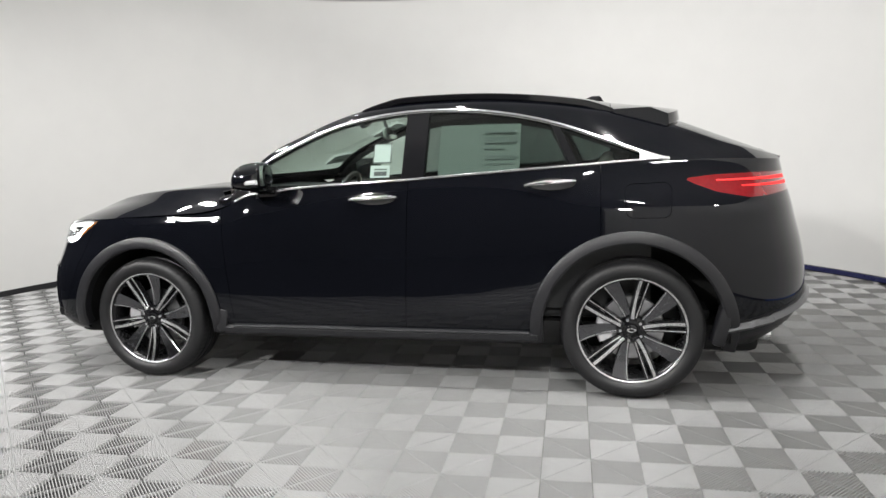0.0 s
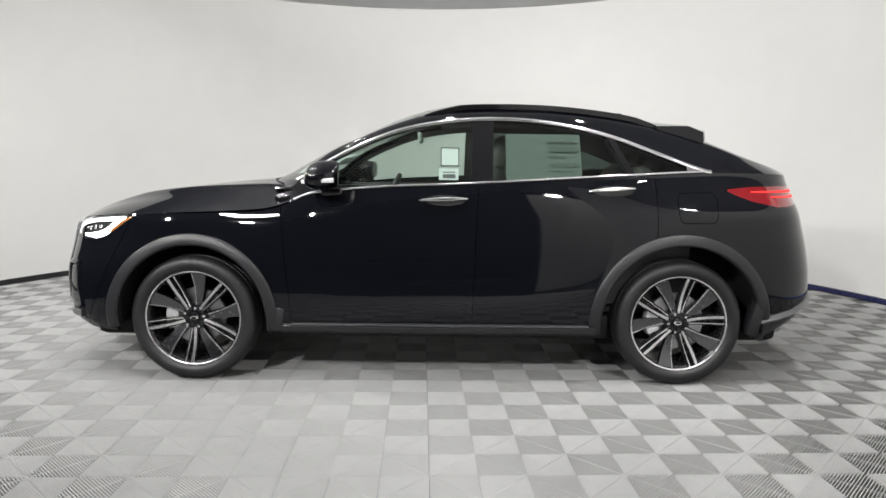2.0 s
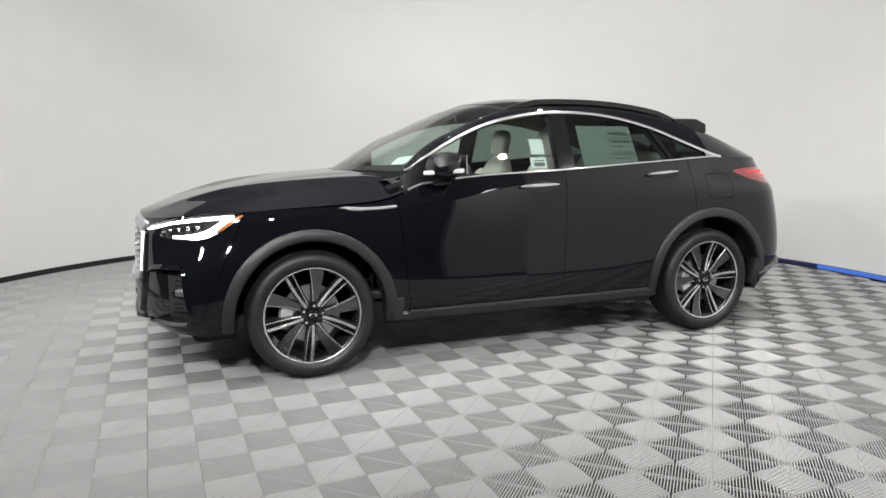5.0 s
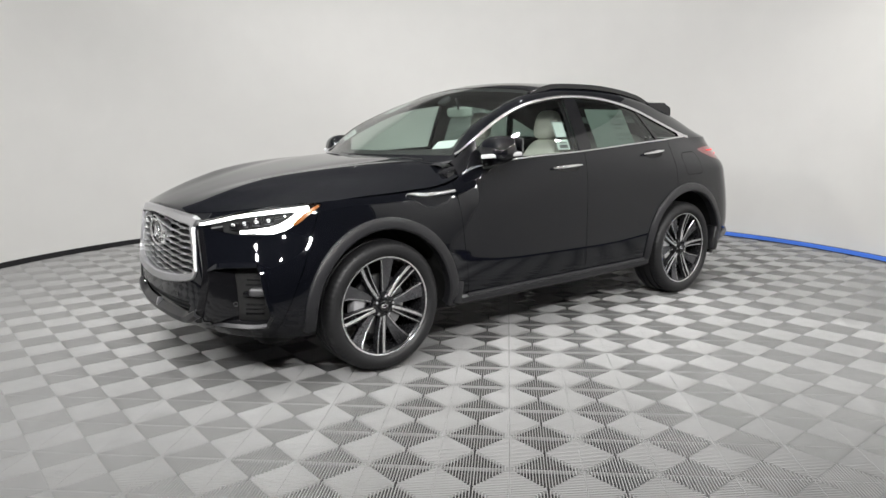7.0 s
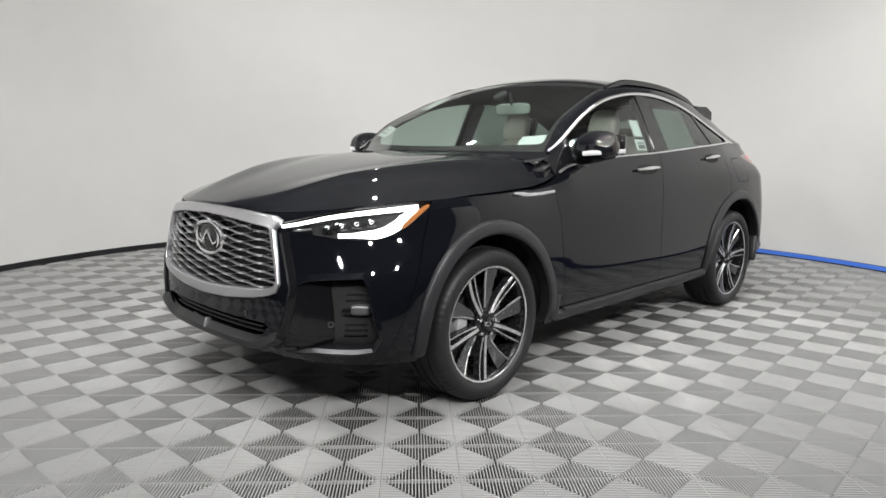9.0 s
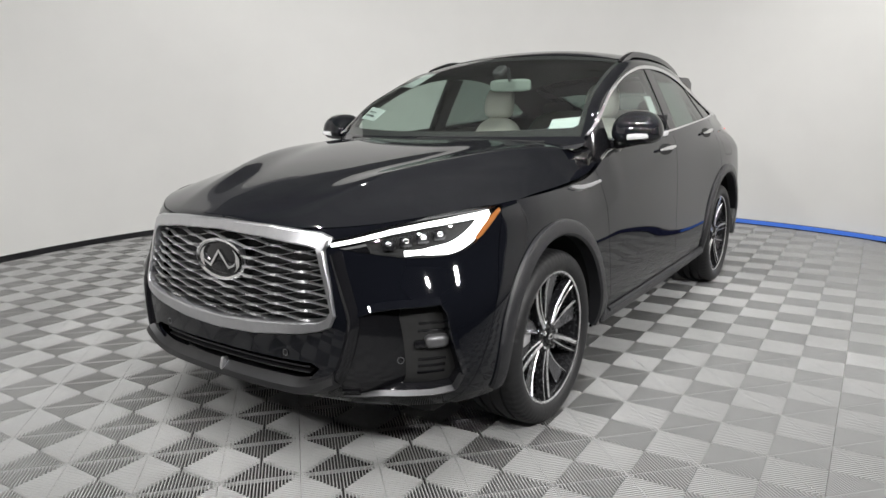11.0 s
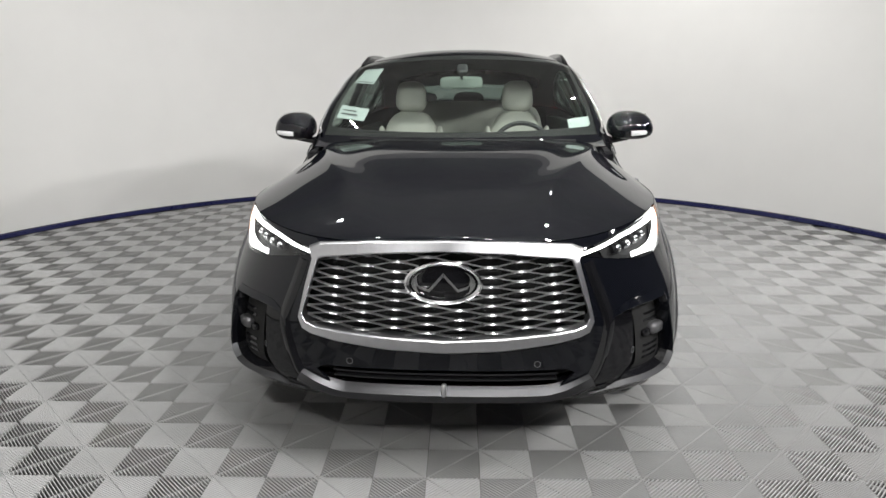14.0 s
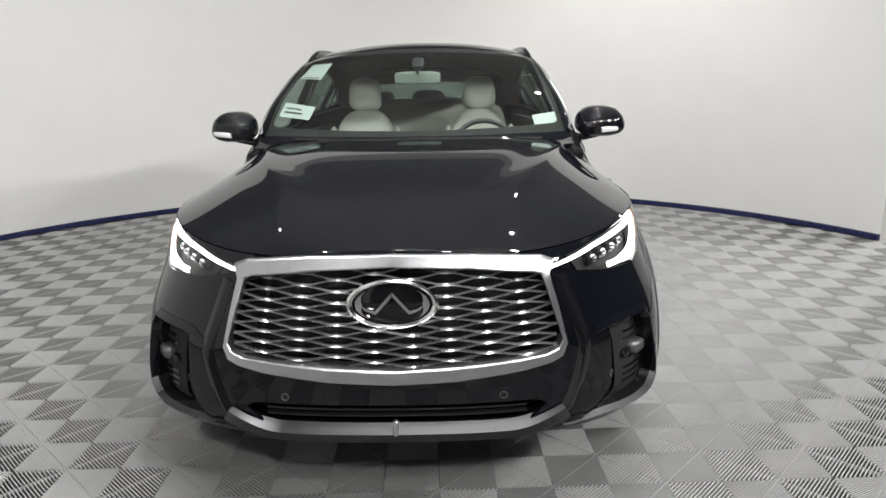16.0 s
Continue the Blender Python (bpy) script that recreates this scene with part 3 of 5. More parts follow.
whole(bumper, "front_bumper", PAINT, "glossy black front bumper")
pair(fender, "front_wing", PAINT)
doors_f = pair(door_f, "front_door", PAINT, rim=0.03)
doors_r = pair(door_r, "rear_door", PAINT, rim=0.03)
pair(sill_f + sill_r, "rocker_panel", CLAD, "black plastic rocker panel")
quarter_left.object("rear_quarter", PAINT, car)
fuel.object("fuel_flap", PAINT, car, "round-cornered black fuel flap")
quarter.mirror().object("rear_quarter", PAINT, car)
pair(tail_bar, "tail_lamp", REDLENS, "red tail lamp wrapping the rear corner")
whole(tail_low, "rear_bumper", CLAD, "grained black plastic rear bumper")

# bonnet and cabin
hood, _ = bonnet.split(lambda P, A: A[:, 0] - 0.004)
whole(hood, "bonnet", PAINT, "sculpted black bonnet with two ridges", 0.015)
side_of = lambda P, A: A[:, 1] - 1.0
wind, roof = cabin.split(lambda P, A: np.minimum(np.minimum(0.972 - A[:, 1], -0.005 - A[:, 0]), A[:, 0] + 0.80))
back, roof = roof.split(lambda P, A: np.minimum(np.minimum(0.86 - A[:, 1], A[:, 0] - 1.66), 2.10 - A[:, 0]))
glassy, frame_ = roof.split(lambda P, A: np.where(A[:, 1] < 1.02, -1.0, np.minimum(P[:, 2] - Z1(P[:, 0]) - 0.014, DLO(P[:, 0]) - 0.008 - P[:, 2])))
front_glass, glassy2 = glassy.split(lambda P, A: 0.195 + 0.02 * (P[:, 2] - 1.2) - P[:, 0])
front_sail, front_glass = front_glass.split(lambda P, A: -0.665 + 0.1 * (P[:, 2] - 1.12) - P[:, 0])
post_b, glassy3 = glassy2.split(lambda P, A: 0.318 + 0.02 * (P[:, 2] - 1.2) - P[:, 0])
rear_glass, glassy4 = glassy3.split(lambda P, A: 1.075 - 0.50 * (P[:, 2] - 1.25) - P[:, 0])
post_c, quarter_glass = glassy4.split(lambda P, A: 1.115 - 0.50 * (P[:, 2] - 1.25) - P[:, 0])
top_skin, flank_frame = frame_.split(lambda P, A: 1.0 - A[:, 1])
whole(top_skin, "roof", PAINT, "glossy black roof panel")
pair(flank_frame, "side_frame", PAINT)
pair(post_b, "door_pillar", PIANO, rim=0.02)
pair(post_c, "quarter_pillar", PIANO, rim=0.02)
pair(front_sail, "mirror_sail", PIANO, rim=0.02)
for s, nm, m, lb in ((front_glass, "front_side_window", GLASS, "green-tinted glass"), (rear_glass, "rear_side_window", PRIVACY, "darker tinted glass"), (quarter_glass, "quarter_window", PRIVACY, "darker tinted glass")):
    for o in pair(s.moved(-0.004), nm, m, lb, 0.0):
        o.visible_shadow = False
for s, nm, m in ((wind, "windscreen", GLASS), (back, "rear_window", PRIVACY)):
    whole(s.moved(-0.002), nm, m, "tinted glass", 0.0).visible_shadow = False

# ---- wheels ----
def revolve(profile, n=96, groove=None):
    V, F, k = [], [], len(profile)
    for i in range(n):
        a = 2 * math.pi * i / n
        for j, (r, y) in enumerate(profile):
            if groove and j in groove and i % 4 == 0:
                r -= 0.0025
            V.append((r * math.cos(a), y, r * math.sin(a)))
        for j in range(k - 1):
            b, c = i * k, ((i + 1) % n) * k
            F.append((b + j, b + j + 1, c + j + 1, c + j))
    return V, F


def prism(outline, y0, y1, shrink=0.0):
    """A flat plate of an outline in x and z, from y0 (outside) to y1."""
    n = len(outline)
    mx, mz = sum(p[0] for p in outline) / n, sum(p[1] for p in outline) / n
    V = [(mx + (x - mx) * (1 - shrink), y0, mz + (z - mz) * (1 - shrink)) for x, z in outline] + [(x, y1, z) for x, z in outline]
    F = [tuple(range(n))[::-1], tuple(range(n, 2 * n))] + [(i, (i + 1) % n, n + (i + 1) % n, n + i) for i in range(n)]
    return V, F


def turned(outline, a):
    c, s = math.cos(a), math.sin(a)
    return [(c * x - s * z, s * x + c * z) for x, z in outline]


def spoke_blade(a0, a1, wa, wb, r0, r1, y_hub, y_rim, thick, material, name, parent, face=None):
    """A tapering spoke from angle a0 at the hub to a1 at the rim."""
    V, F, n = [], [], 9
    for i in range(n):
        t = i / (n - 1)
        r, a = r0 + (r1 - r0) * t, a0 + (a1 - a0) * t
        w = wa + (wb - wa) * t
        y = y_hub + (y_rim - y_hub) * t + 0.010 * math.sin(math.pi * t)
        c, s = math.cos(a), math.sin(a)
        for off, dy in ((-w / 2, 0), (w / 2, 0), (w / 2 + 0.004, thick), (-w / 2 - 0.004, thick)):
            V.append((c * r - s * off, y + dy, s * r + c * off))
    for i in range(n - 1):
        for k in range(4):
            F.append((i * 4 + k, i * 4 + (k + 1) % 4, i * 4 + 4 + (k + 1) % 4, i * 4 + 4 + k))
    F += [(0, 1, 2, 3), (n * 4 - 1, n * 4 - 2, n * 4 - 3, n * 4 - 4)]
    return raw(name, V, F, material, parent)


def make_wheel(x, side, spin):
    """A twin-spoke alloy wheel; its outer face looks to -y before it is turned."""
    V, F = revolve([(0.264, -0.108), (0.275, -0.112), (0.281, -0.106), (0.275, -0.098), (0.260, -0.088), (0.250, -0.02), (0.248, 0.11), (0.272, 0.118)], 96)
    wheel = raw("wheel", V, F, ALLOY, car, "dark alloy wheel with machined twin spokes")
    T = [(0.275, -0.100), (0.281, -0.115), (0.298, -0.126), (0.318, -0.129), (0.338, -0.123), (0.350, -0.115), (0.359, -0.100), (0.3625, -0.085), (0.364, -0.062),
         (0.357, -0.060), (0.357, -0.050), (0.3645, -0.048), (0.365, -0.012), (0.357, -0.010), (0.357, 0.010), (0.365, 0.012), (0.3645, 0.048), (0.357, 0.050), (0.357, 0.060),
         (0.364, 0.062), (0.3625, 0.085), (0.352, 0.112), (0.318, 0.129), (0.268, 0.116), (0.262, 0.10)]
    V, F = revolve(T, 288, {4, 5, 6, 7})
    raw("tyre", V, F, RUBBER, wheel, "black road tyre")
    V, F = revolve([(0.268, -0.1095), (0.272, -0.1125), (0.277, -0.1125), (0.279, -0.108)], 96)
    raw("rim_edge", V, F, MACHINED, wheel, "bright machined rim edge")
    for i in range(5):
        a = spin + i * math.tau / 5
        spoke_blade(a + 0.10, a, 0.028, 0.027, 0.045, 0.270, -0.088, -0.106, 0.03, ALLOY, "spoke", wheel)
        spoke_blade(a + 0.10, a, 0.013, 0.015, 0.058, 0.271, -0.0895, -0.1075, 0.004, MACHINED, "spoke_face", wheel)
        spoke_blade(a - 0.16, a - 0.14, 0.018, 0.015, 0.045, 0.270, -0.085, -0.104, 0.03, ALLOY, "spoke", wheel)
        spoke_blade(a - 0.16, a - 0.14, 0.004, 0.0045, 0.066, 0.271, -0.0865, -0.1055, 0.004, MACHINED, "spoke_face", wheel)
        spoke_blade(a + 0.46, a + 0.58, 0.030, 0.080, 0.05, 0.266, -0.070, -0.092, 0.02, BLADE, "spoke_blade", wheel)
        spoke_blade(a + 0.60, a + 0.735, 0.003, 0.004, 0.07, 0.268, -0.072, -0.096, 0.006, MACHINED, "blade_edge", wheel)
        c, s = math.cos(a + 0.55) * 0.056, math.sin(a + 0.55) * 0.056
        V, F = prism([(c + 0.0105 * math.cos(k * math.tau / 6), s + 0.0105 * math.sin(k * math.tau / 6)) for k in range(6)], -0.100, -0.07, 0.2)
        raw("wheel_nut", V, F, CHROME, wheel)
    V, F = revolve([(0.0001, -0.099), (0.026, -0.098), (0.031, -0.094), (0.034, -0.086), (0.070, -0.080), (0.078, -0.066), (0.080, -0.03)], 48)
    raw("hub_cap", V, F, PIANO, wheel, "gloss black hub cap")
    V, F = revolve([(0.012, -0.1005), (0.017, -0.1010), (0.020, -0.0985), (0.016, -0.098)], 32)
    raw("cap_emblem", [(p[0] * 1.2, p[1], p[2] * 0.6) for p in V], F, CHROME, wheel)
    V, F = revolve([(0.06, -0.035), (0.165, -0.035), (0.168, -0.03), (0.168, -0.012), (0.06, -0.012)], 64)
    raw("brake_disc", V, F, STEEL, wheel, "grey steel brake disc")
    lead = 1.0 if x > 0 else -1.0
    V, F = [], []
    n = 14
    for i in range(n):
        a = math.pi + (i / (n - 1) - 0.5) * 1.0 - 0.05
        for r, y in ((0.105, -0.058), (0.172, -0.062), (0.180, -0.05), (0.180, 0.0), (0.105, 0.0)):
            V.append((r * math.cos(a), y, r * math.sin(a)))
        if i:
            F += [((i - 1) * 5 + k, (i - 1) * 5 + (k + 1) % 5, i * 5 + (k + 1) % 5, i * 5 + k) for k in range(5)]
    F += [(0, 1, 2, 3, 4), tuple((n - 1) * 5 + k for k in range(4, -1, -1))]
    raw("brake_caliper", V, F, CALIPER, wheel, "grey brake caliper")
    wheel.matrix_basis = pose(x, side * 0.795, 0.365, 0, 0, 0 if side < 0 else 180)
    return wheel


make_wheel(FX, -1, radians(50))
make_wheel(RX, -1, radians(8))
make_wheel(FX, 1, radians(20))
make_wheel(RX, 1, radians(70))

# arch mouldings, wells
for nm, side in both:
    for x0, r, a0, a1 in ((FX, FR, 186, -8), (RX, RR, 188, -12)):
        pts = []
        for i in range(57):
            a = radians(a0 + (a1 - a0) * i / 56)
            x, z = x0 + (r + 0.008) * math.cos(a), WZ + (r + 0.008) * math.sin(a)
            p, n = on_flank(x, max(z, float(Z0(x)) + 0.002), 0.0, side)
            pts.append((np.array((x, p[1], z)), np.array((0, side * 1.0, 0.0))))
        s = -side
        prof = [(s * -0.034, -0.045), (s * -0.036, 0.010), (s * -0.026, 0.019), (s * 0.018, 0.017), (s * 0.029, 0.008), (s * 0.030, -0.006)]
        strip("arch_moulding", pts, prof, CLAD, car, "grained black wheel-arch moulding")
        V, F = [], []
        for i in range(41):
            a = radians(186 - 192 * i / 40)
            for y in (0.92, 0.55):
                V.append((x0 + (r - 0.006) * math.cos(a), side * y, WZ + (r - 0.006) * math.sin(a)))
            V.append((x0, side * 0.55, WZ))
            if i:
                b = (i - 1) * 3
                F += [(b, b + 3, b + 4, b + 1), (b + 1, b + 4, b + 5)]
        raw("wheel_well", V, F, DARK, car)
    # mud flap foot behind the rear wheel, bright sill line, sill bar
    for x, z, h in ((1.835, 0.40, 0.2), (-0.905, 0.37, 0.14)):
        part("arch_foot", block((0.065, 0.10, h), (x, side * 0.885, z), (0, 14 if x > 0 else 10, 0), 0.015), CLAD, car)
    pts = [on_flank(x, 0.318 + 0.004 * abs(x), 0.006, side) for x in np.linspace(-0.90, 0.92, 40)]
    strip("sill_bar", pts, [(-0.032, -0.04), (-0.028, 0.012), (-0.006, 0.022), (0.018, 0.016), (0.026, 0.0), (0.026, -0.03)], CLAD, car, "grained black sill moulding")
    pts = [on_flank(x, 0.346, 0.012, side) for x in np.linspace(-0.83, 0.88, 40)]
    strip("sill_trim", pts, [(-0.009, -0.01), (-0.009, 0.006), (0.0, 0.010), (0.009, 0.004), (0.009, -0.01)], CLAD, car, "thin black sill trim")
part("underbody", block((4.1, 1.5, 0.16), (0, 0, 0.30), bevel=0.05), DARK, car)

# chrome round the side windows
for nm, side in both:
    xs = np.linspace(-0.815, 1.585, 90)
    pts = [on_cabin(x, max(float(DLO(x)), float(Z1(x)) + 0.006), 0.003, side) for x in xs]
    wide = lambda t: [((0.010 + 0.004 * t) * math.cos(k * math.pi / 6), 0.0085 * math.sin(k * math.pi / 6) - 0.001) for k in range(6, -1, -1)]
    strip("window_trim", pts, wide, CHROME, car, "chrome strip over the side windows")
    pts = [on_cabin(x, float(Z1(x)) + 0.008, 0.003, side) for x in np.linspace(-0.815, 1.585, 90)]
    strip("waist_trim", pts, [(0.0070 * math.cos(k * math.pi / 6), 0.0070 * math.sin(k * math.pi / 6) - 0.001) for k in range(6, -1, -1)], CHROME, car, "chrome strip under the side windows")
    # corner filler where the strips meet
    V, n = [], 12
    pts, F = [], []
    for i in range(n):
        x = 1.44 + 0.14 * i / (n - 1)
        a, _ = on_cabin(x, float(Z1(x)) + 0.006, 0.006, side)
        b, _ = on_cabin(x, max(float(DLO(x)), float(Z1(x)) + 0.008), 0.006, side)
        V += [tuple(a), tuple(b)]
        if i:
            F.append((2 * i - 2, 2 * i - 1, 2 * i + 1, 2 * i))
    raw("trim_corner", V, F, CHROME, car)
    # roof rail
    us = np.linspace(-0.08, 1.38, 60)
    pts = []
    for k, u in enumerate(us):
        t = k / 59
        h = 0.034 * min(1, (1 - abs(2 * t - 1)) * 3.5) ** 0.8 - 0.008
        pts.append((np.array((u, side * (float(EY(u)) - 0.035), float(EZ(u)) + 0.010 + h)), np.array((0, 0, 1.0))))
    strip("roof_rail", pts, [(-0.013, -0.026), (-0.013, 0.000), (-0.008, 0.006), (0.008, 0.006), (0.013, 0.000), (0.013, -0.026)], PIANO, car, "black roof rail")

# black fillers at the feet of the windscreen pillars
for nm, side in both:
    part("pillar_foot", block((0.24, 0.11, 0.10), (-0.82, side * 0.765, 1.058), (0, -14, side * -8), 0.03, 3), PIANO, car)

# spoiler and aerial
V, F, n = [], [], 41
for i in range(n):
    y = -0.60 + 1.20 * i / (n - 1)
    e = 1 - (abs(y) / 0.62) ** 4 * 0.55
    c0, n0 = on_top(1.36, y * 0.96)
    for x, z in ((1.30, c0[2] + 0.022), (1.50, 1.534 - 0.03 * (y / 0.6) ** 2), (1.675 * e + 1.5 * (1 - e), 1.512 - 0.045 * (y / 0.6) ** 2), (1.685 * e + 1.5 * (1 - e), 1.462 - 0.05 * (y / 0.6) ** 2), (1.56, 1.41 - 0.04 * (y / 0.6) ** 2), (1.34, c0[2] - 0.04)):
        V.append((x, y, z))
    if i:
        F += [((i - 1) * 6 + k, (i - 1) * 6 + (k + 1) % 6, i * 6 + (k + 1) % 6, i * 6 + k) for k in range(6)]
F += [tuple(range(6)), tuple((n - 1) * 6 + k for k in range(5, -1, -1))]
raw("roof_spoiler", V, F, PAINT, car, "black roof spoiler")
V, F = [], []
for i in range(9):
    t = i / 8
    w, h = 0.030 * (1 - t) ** 0.6 + 0.003, 0.055 * t ** 0.8
    for a in range(12):
        c, s = math.cos(a * math.tau / 12), math.sin(a * math.tau / 12)
        V.append((1.17 + 0.05 * t + c * (0.085 * (1 - t) + 0.022), s * w, 1.562 + h))
    if i:
        F += [((i - 1) * 12 + k, (i - 1) * 12 + (k + 1) % 12, i * 12 + (k + 1) % 12, i * 12 + k) for k in range(12)]
F.append(tuple(8 * 12 + k for k in range(12)))
raw("roof_aerial", V, F, PIANO, car, "black shark-fin aerial")

# door handles
for (doors, x0, x1, z0, z1) in ((doors_f, -0.095, 0.172, 1.056, 1.067), (doors_r, 0.862, 1.118, 1.114, 1.129)):
    for ob, side in zip(doors, (-1, 1)):
        pts = []
        for i in range(25):
            t = i / 24
            p, n = on_flank(x0 + (x1 - x0) * t, z0 + (z1 - z0) * t, 0.012 + 0.018 * math.sin(math.pi * t) ** 0.5, side)
            pts.append((p, n))
        size = lambda t: [(0.0125 * c * (0.55 + 0.45 * math.sin(math.pi * t)), 0.009 * s) for c, s in ((math.cos(k * math.tau / 10), math.sin(k * math.tau / 10)) for k in range(10))]
        strip("door_handle", pts, size, CHROME, ob, "polished chrome door handle")
        # flat black oval on the door skin, painted for the shade in the grip recess
        V, F = [], []
        p0, n0 = on_flank((x0 + x1) / 2 + 0.015, (z0 + z1) / 2, 0.002, side)
        for k in range(28):
            a = k * math.tau / 28
            p, n = on_flank((x0 + x1) / 2 + 0.01 + 0.115 * math.cos(a), (z0 + z1) / 2 - 0.002 + 0.030 * math.sin(a), 0.0025, side)
            V.append(tuple(p))
        raw("handle_cup_shade", V, [tuple(range(28))], DARK, ob)

# rear bumper ledge, lit streaks in the tail lamps, tail pipes
for nm, side in both:
    pts = []
    for x in np.linspace(1.80, 2.30, 30):
        z = float(spline((1.7, 0.38), (1.85, 0.41), (2.1, 0.48), (2.4, 0.57))(x))
        i = int(np.argmin(np.abs(ref[200:, 0] - x))) + 200
        pts.append(on_low(float(QCOL[i]), z - 0.012, 0.0, side))
    strip("bumper_ledge", pts, [(-0.03, -0.02), (-0.024, 0.014), (-0.006, 0.026), (0.012, 0.010), (0.016, -0.02)], GREYTRIM, car, "satin grey bumper ledge")
    for z, x0, x1 in ((1.122, 1.84, 2.22), (1.092, 1.96, 2.225)):
        pts = []
        for x in np.linspace(x0, x1, 24):
            i = int(np.argmin(np.abs(ref[200:, 0] - x))) + 200
            pts.append(on_low(float(QCOL[i]), z + 0.012 * (x - 1.9), 0.001, side))
        strip("tail_light_guide", pts, lambda t: [(-0.004 - 0.007 * t, -0.004), (-0.003 - 0.007 * t, 0.002), (0.003 + 0.005 * t, 0.002), (0.004 + 0.005 * t, -0.004)], REDGLOW, car, "lit red light guide")
    V, F = revolve([(0.030, 0.10), (0.034, -0.06), (0.040, -0.062), (0.042, -0.055), (0.042, 0.10)], 32)
    pipe = raw("tail_pipe", V, F, CHROME, car, "chrome tail pipe")
    pipe.matrix_basis = pose(2.06, side * 0.60, 0.290, 0, 0, 90)

# wing vents
for nm, side in both:
    pts = [on_flank(x, 0.965 - 0.010 * min(1, max(0, (x + 1.20) / 0.08)) + 0.006 * max(0, (x + 1.0) / 0.1), 0.004, side) for x in np.linspace(-1.232, -0.895, 24)]
    strip("wing_vent", pts, lambda t: [(-0.004 - 0.011 * min(1, 5 * t) * (1.15 - t), -0.004), (-0.003 - 0.008 * min(1, 5 * t) * (1.1 - t), 0.008), (0.003 + 0.006 * min(1, 5 * t), 0.009), (0.004 + 0.009 * min(1, 5 * t) * (1.2 - t), -0.004)], SATIN, car, "chrome wing vent blade")

# door mirrors
for nm, side in both:
    bm = pillow((0.215, 0.272, 0.158), power=2.5, taper=0.24, rings=20)
    for v in bm.verts:
        v.co.x += 0.03 * (v.co.z / 0.08) * 0.6 - 0.02 * max(0, -side * v.co.y * side / 0.1)
        if v.co.x > 0.07:
            v.co.x = 0.07 + (v.co.x - 0.07) * 0.2
    bmesh.ops.transform(bm, matrix=pose(-0.618, side * 0.957, 1.198, 0, 0, side * -10), verts=bm.verts)
    shell = part("door_mirror", bm, PAINT, car, "glossy black door mirror")
    part("mirror_stalk", block((0.10, 0.16, 0.035), (-0.60, side * 0.885, 1.118), (side * 12, 0, 0), 0.012), PIANO, shell)
    part("mirror_foot", block((0.13, 0.05, 0.07), (-0.60, side * 0.838, 1.105), (0, 0, 0), 0.02), PIANO, shell)
    pts = [(np.array((-0.742 + 0.19 * (k / 15) ** 2.4, side * (0.950 + 0.124 * math.sin(k / 15 * 1.57)), 1.158 + 0.014 * k / 15)), np.array((-0.8 + 1.2 * k / 15, side * (0.4 + k / 15), 0.0))) for k in range(16)]
    strip("mirror_lamp", pts, [(-0.014, -0.014), (-0.012, 0.006), (-0.002, 0.010), (0.010, 0.007), (0.013, -0.012)], PALE, shell, "pale mirror indicator strip")
    part("mirror_glass", block((0.004, 0.17, 0.105), (-0.545, side * 0.985, 1.205), (0, 0, side * -10), 0.0), CHROME, shell)

# ---- grille ----
def nose(y, z, out=0.0):
    p, n = on_low(q_of_y(abs(y)), z, out, -1 if y <= 0 else 1)
    return p, n


def q_of_y(y):
    i = np.searchsorted(-ref[:80, 1], y)
    i = min(max(i, 1), 79)
    a, b = -ref[i - 1, 1], -ref[i, 1]
    return float(QCOL[i - 1] + (QCOL[i] - QCOL[i - 1]) * (y - a) / max(b - a, 1e-6))


def ring(K, n=14):
    K = K + [(-y, z) for y, z in K[::-1] if y > 0.001]
    out = []
    for i in range(len(K)):
        a, b = np.array(K[i]), np.array(K[(i + 1) % len(K)])
        out += [a + (b - a) * t / n for t in range(n)]
    return np.array(out)


def grille_x(y, z, deep):
    p, _ = nose(y, min(max(z, 0.53), 0.905))
    return p[0] + deep


ro, ri = ring(GO), ring(GI)
V, F, m = [], [], len(ro)
steps = ((0.0, 0.008), (0.02, -0.008), (0.12, -0.014), (0.86, -0.012), (0.97, -0.008), (1.0, 0.010), (1.02, 0.050))
for t, d in steps:
    for a, b in zip(ro, ri):
        c = a + (b - a) * t
        V.append((grille_x(c[0], c[1], d), c[0], c[1]))
for k in range(len(steps) - 1):
    for i in range(m):
        j = (i + 1) % m
        F.append((k * m + i, k * m + j, (k + 1) * m + j, (k + 1) * m + i))
grille = raw("grille", V, F, SATIN, car, "satin chrome grille surround with wavy mesh", smooth=False)
inside = poly_field(full(GI), lambda P, A: P[:, 1:])
ROWS, CELL, STEP = 19, 0.105, 0.0170
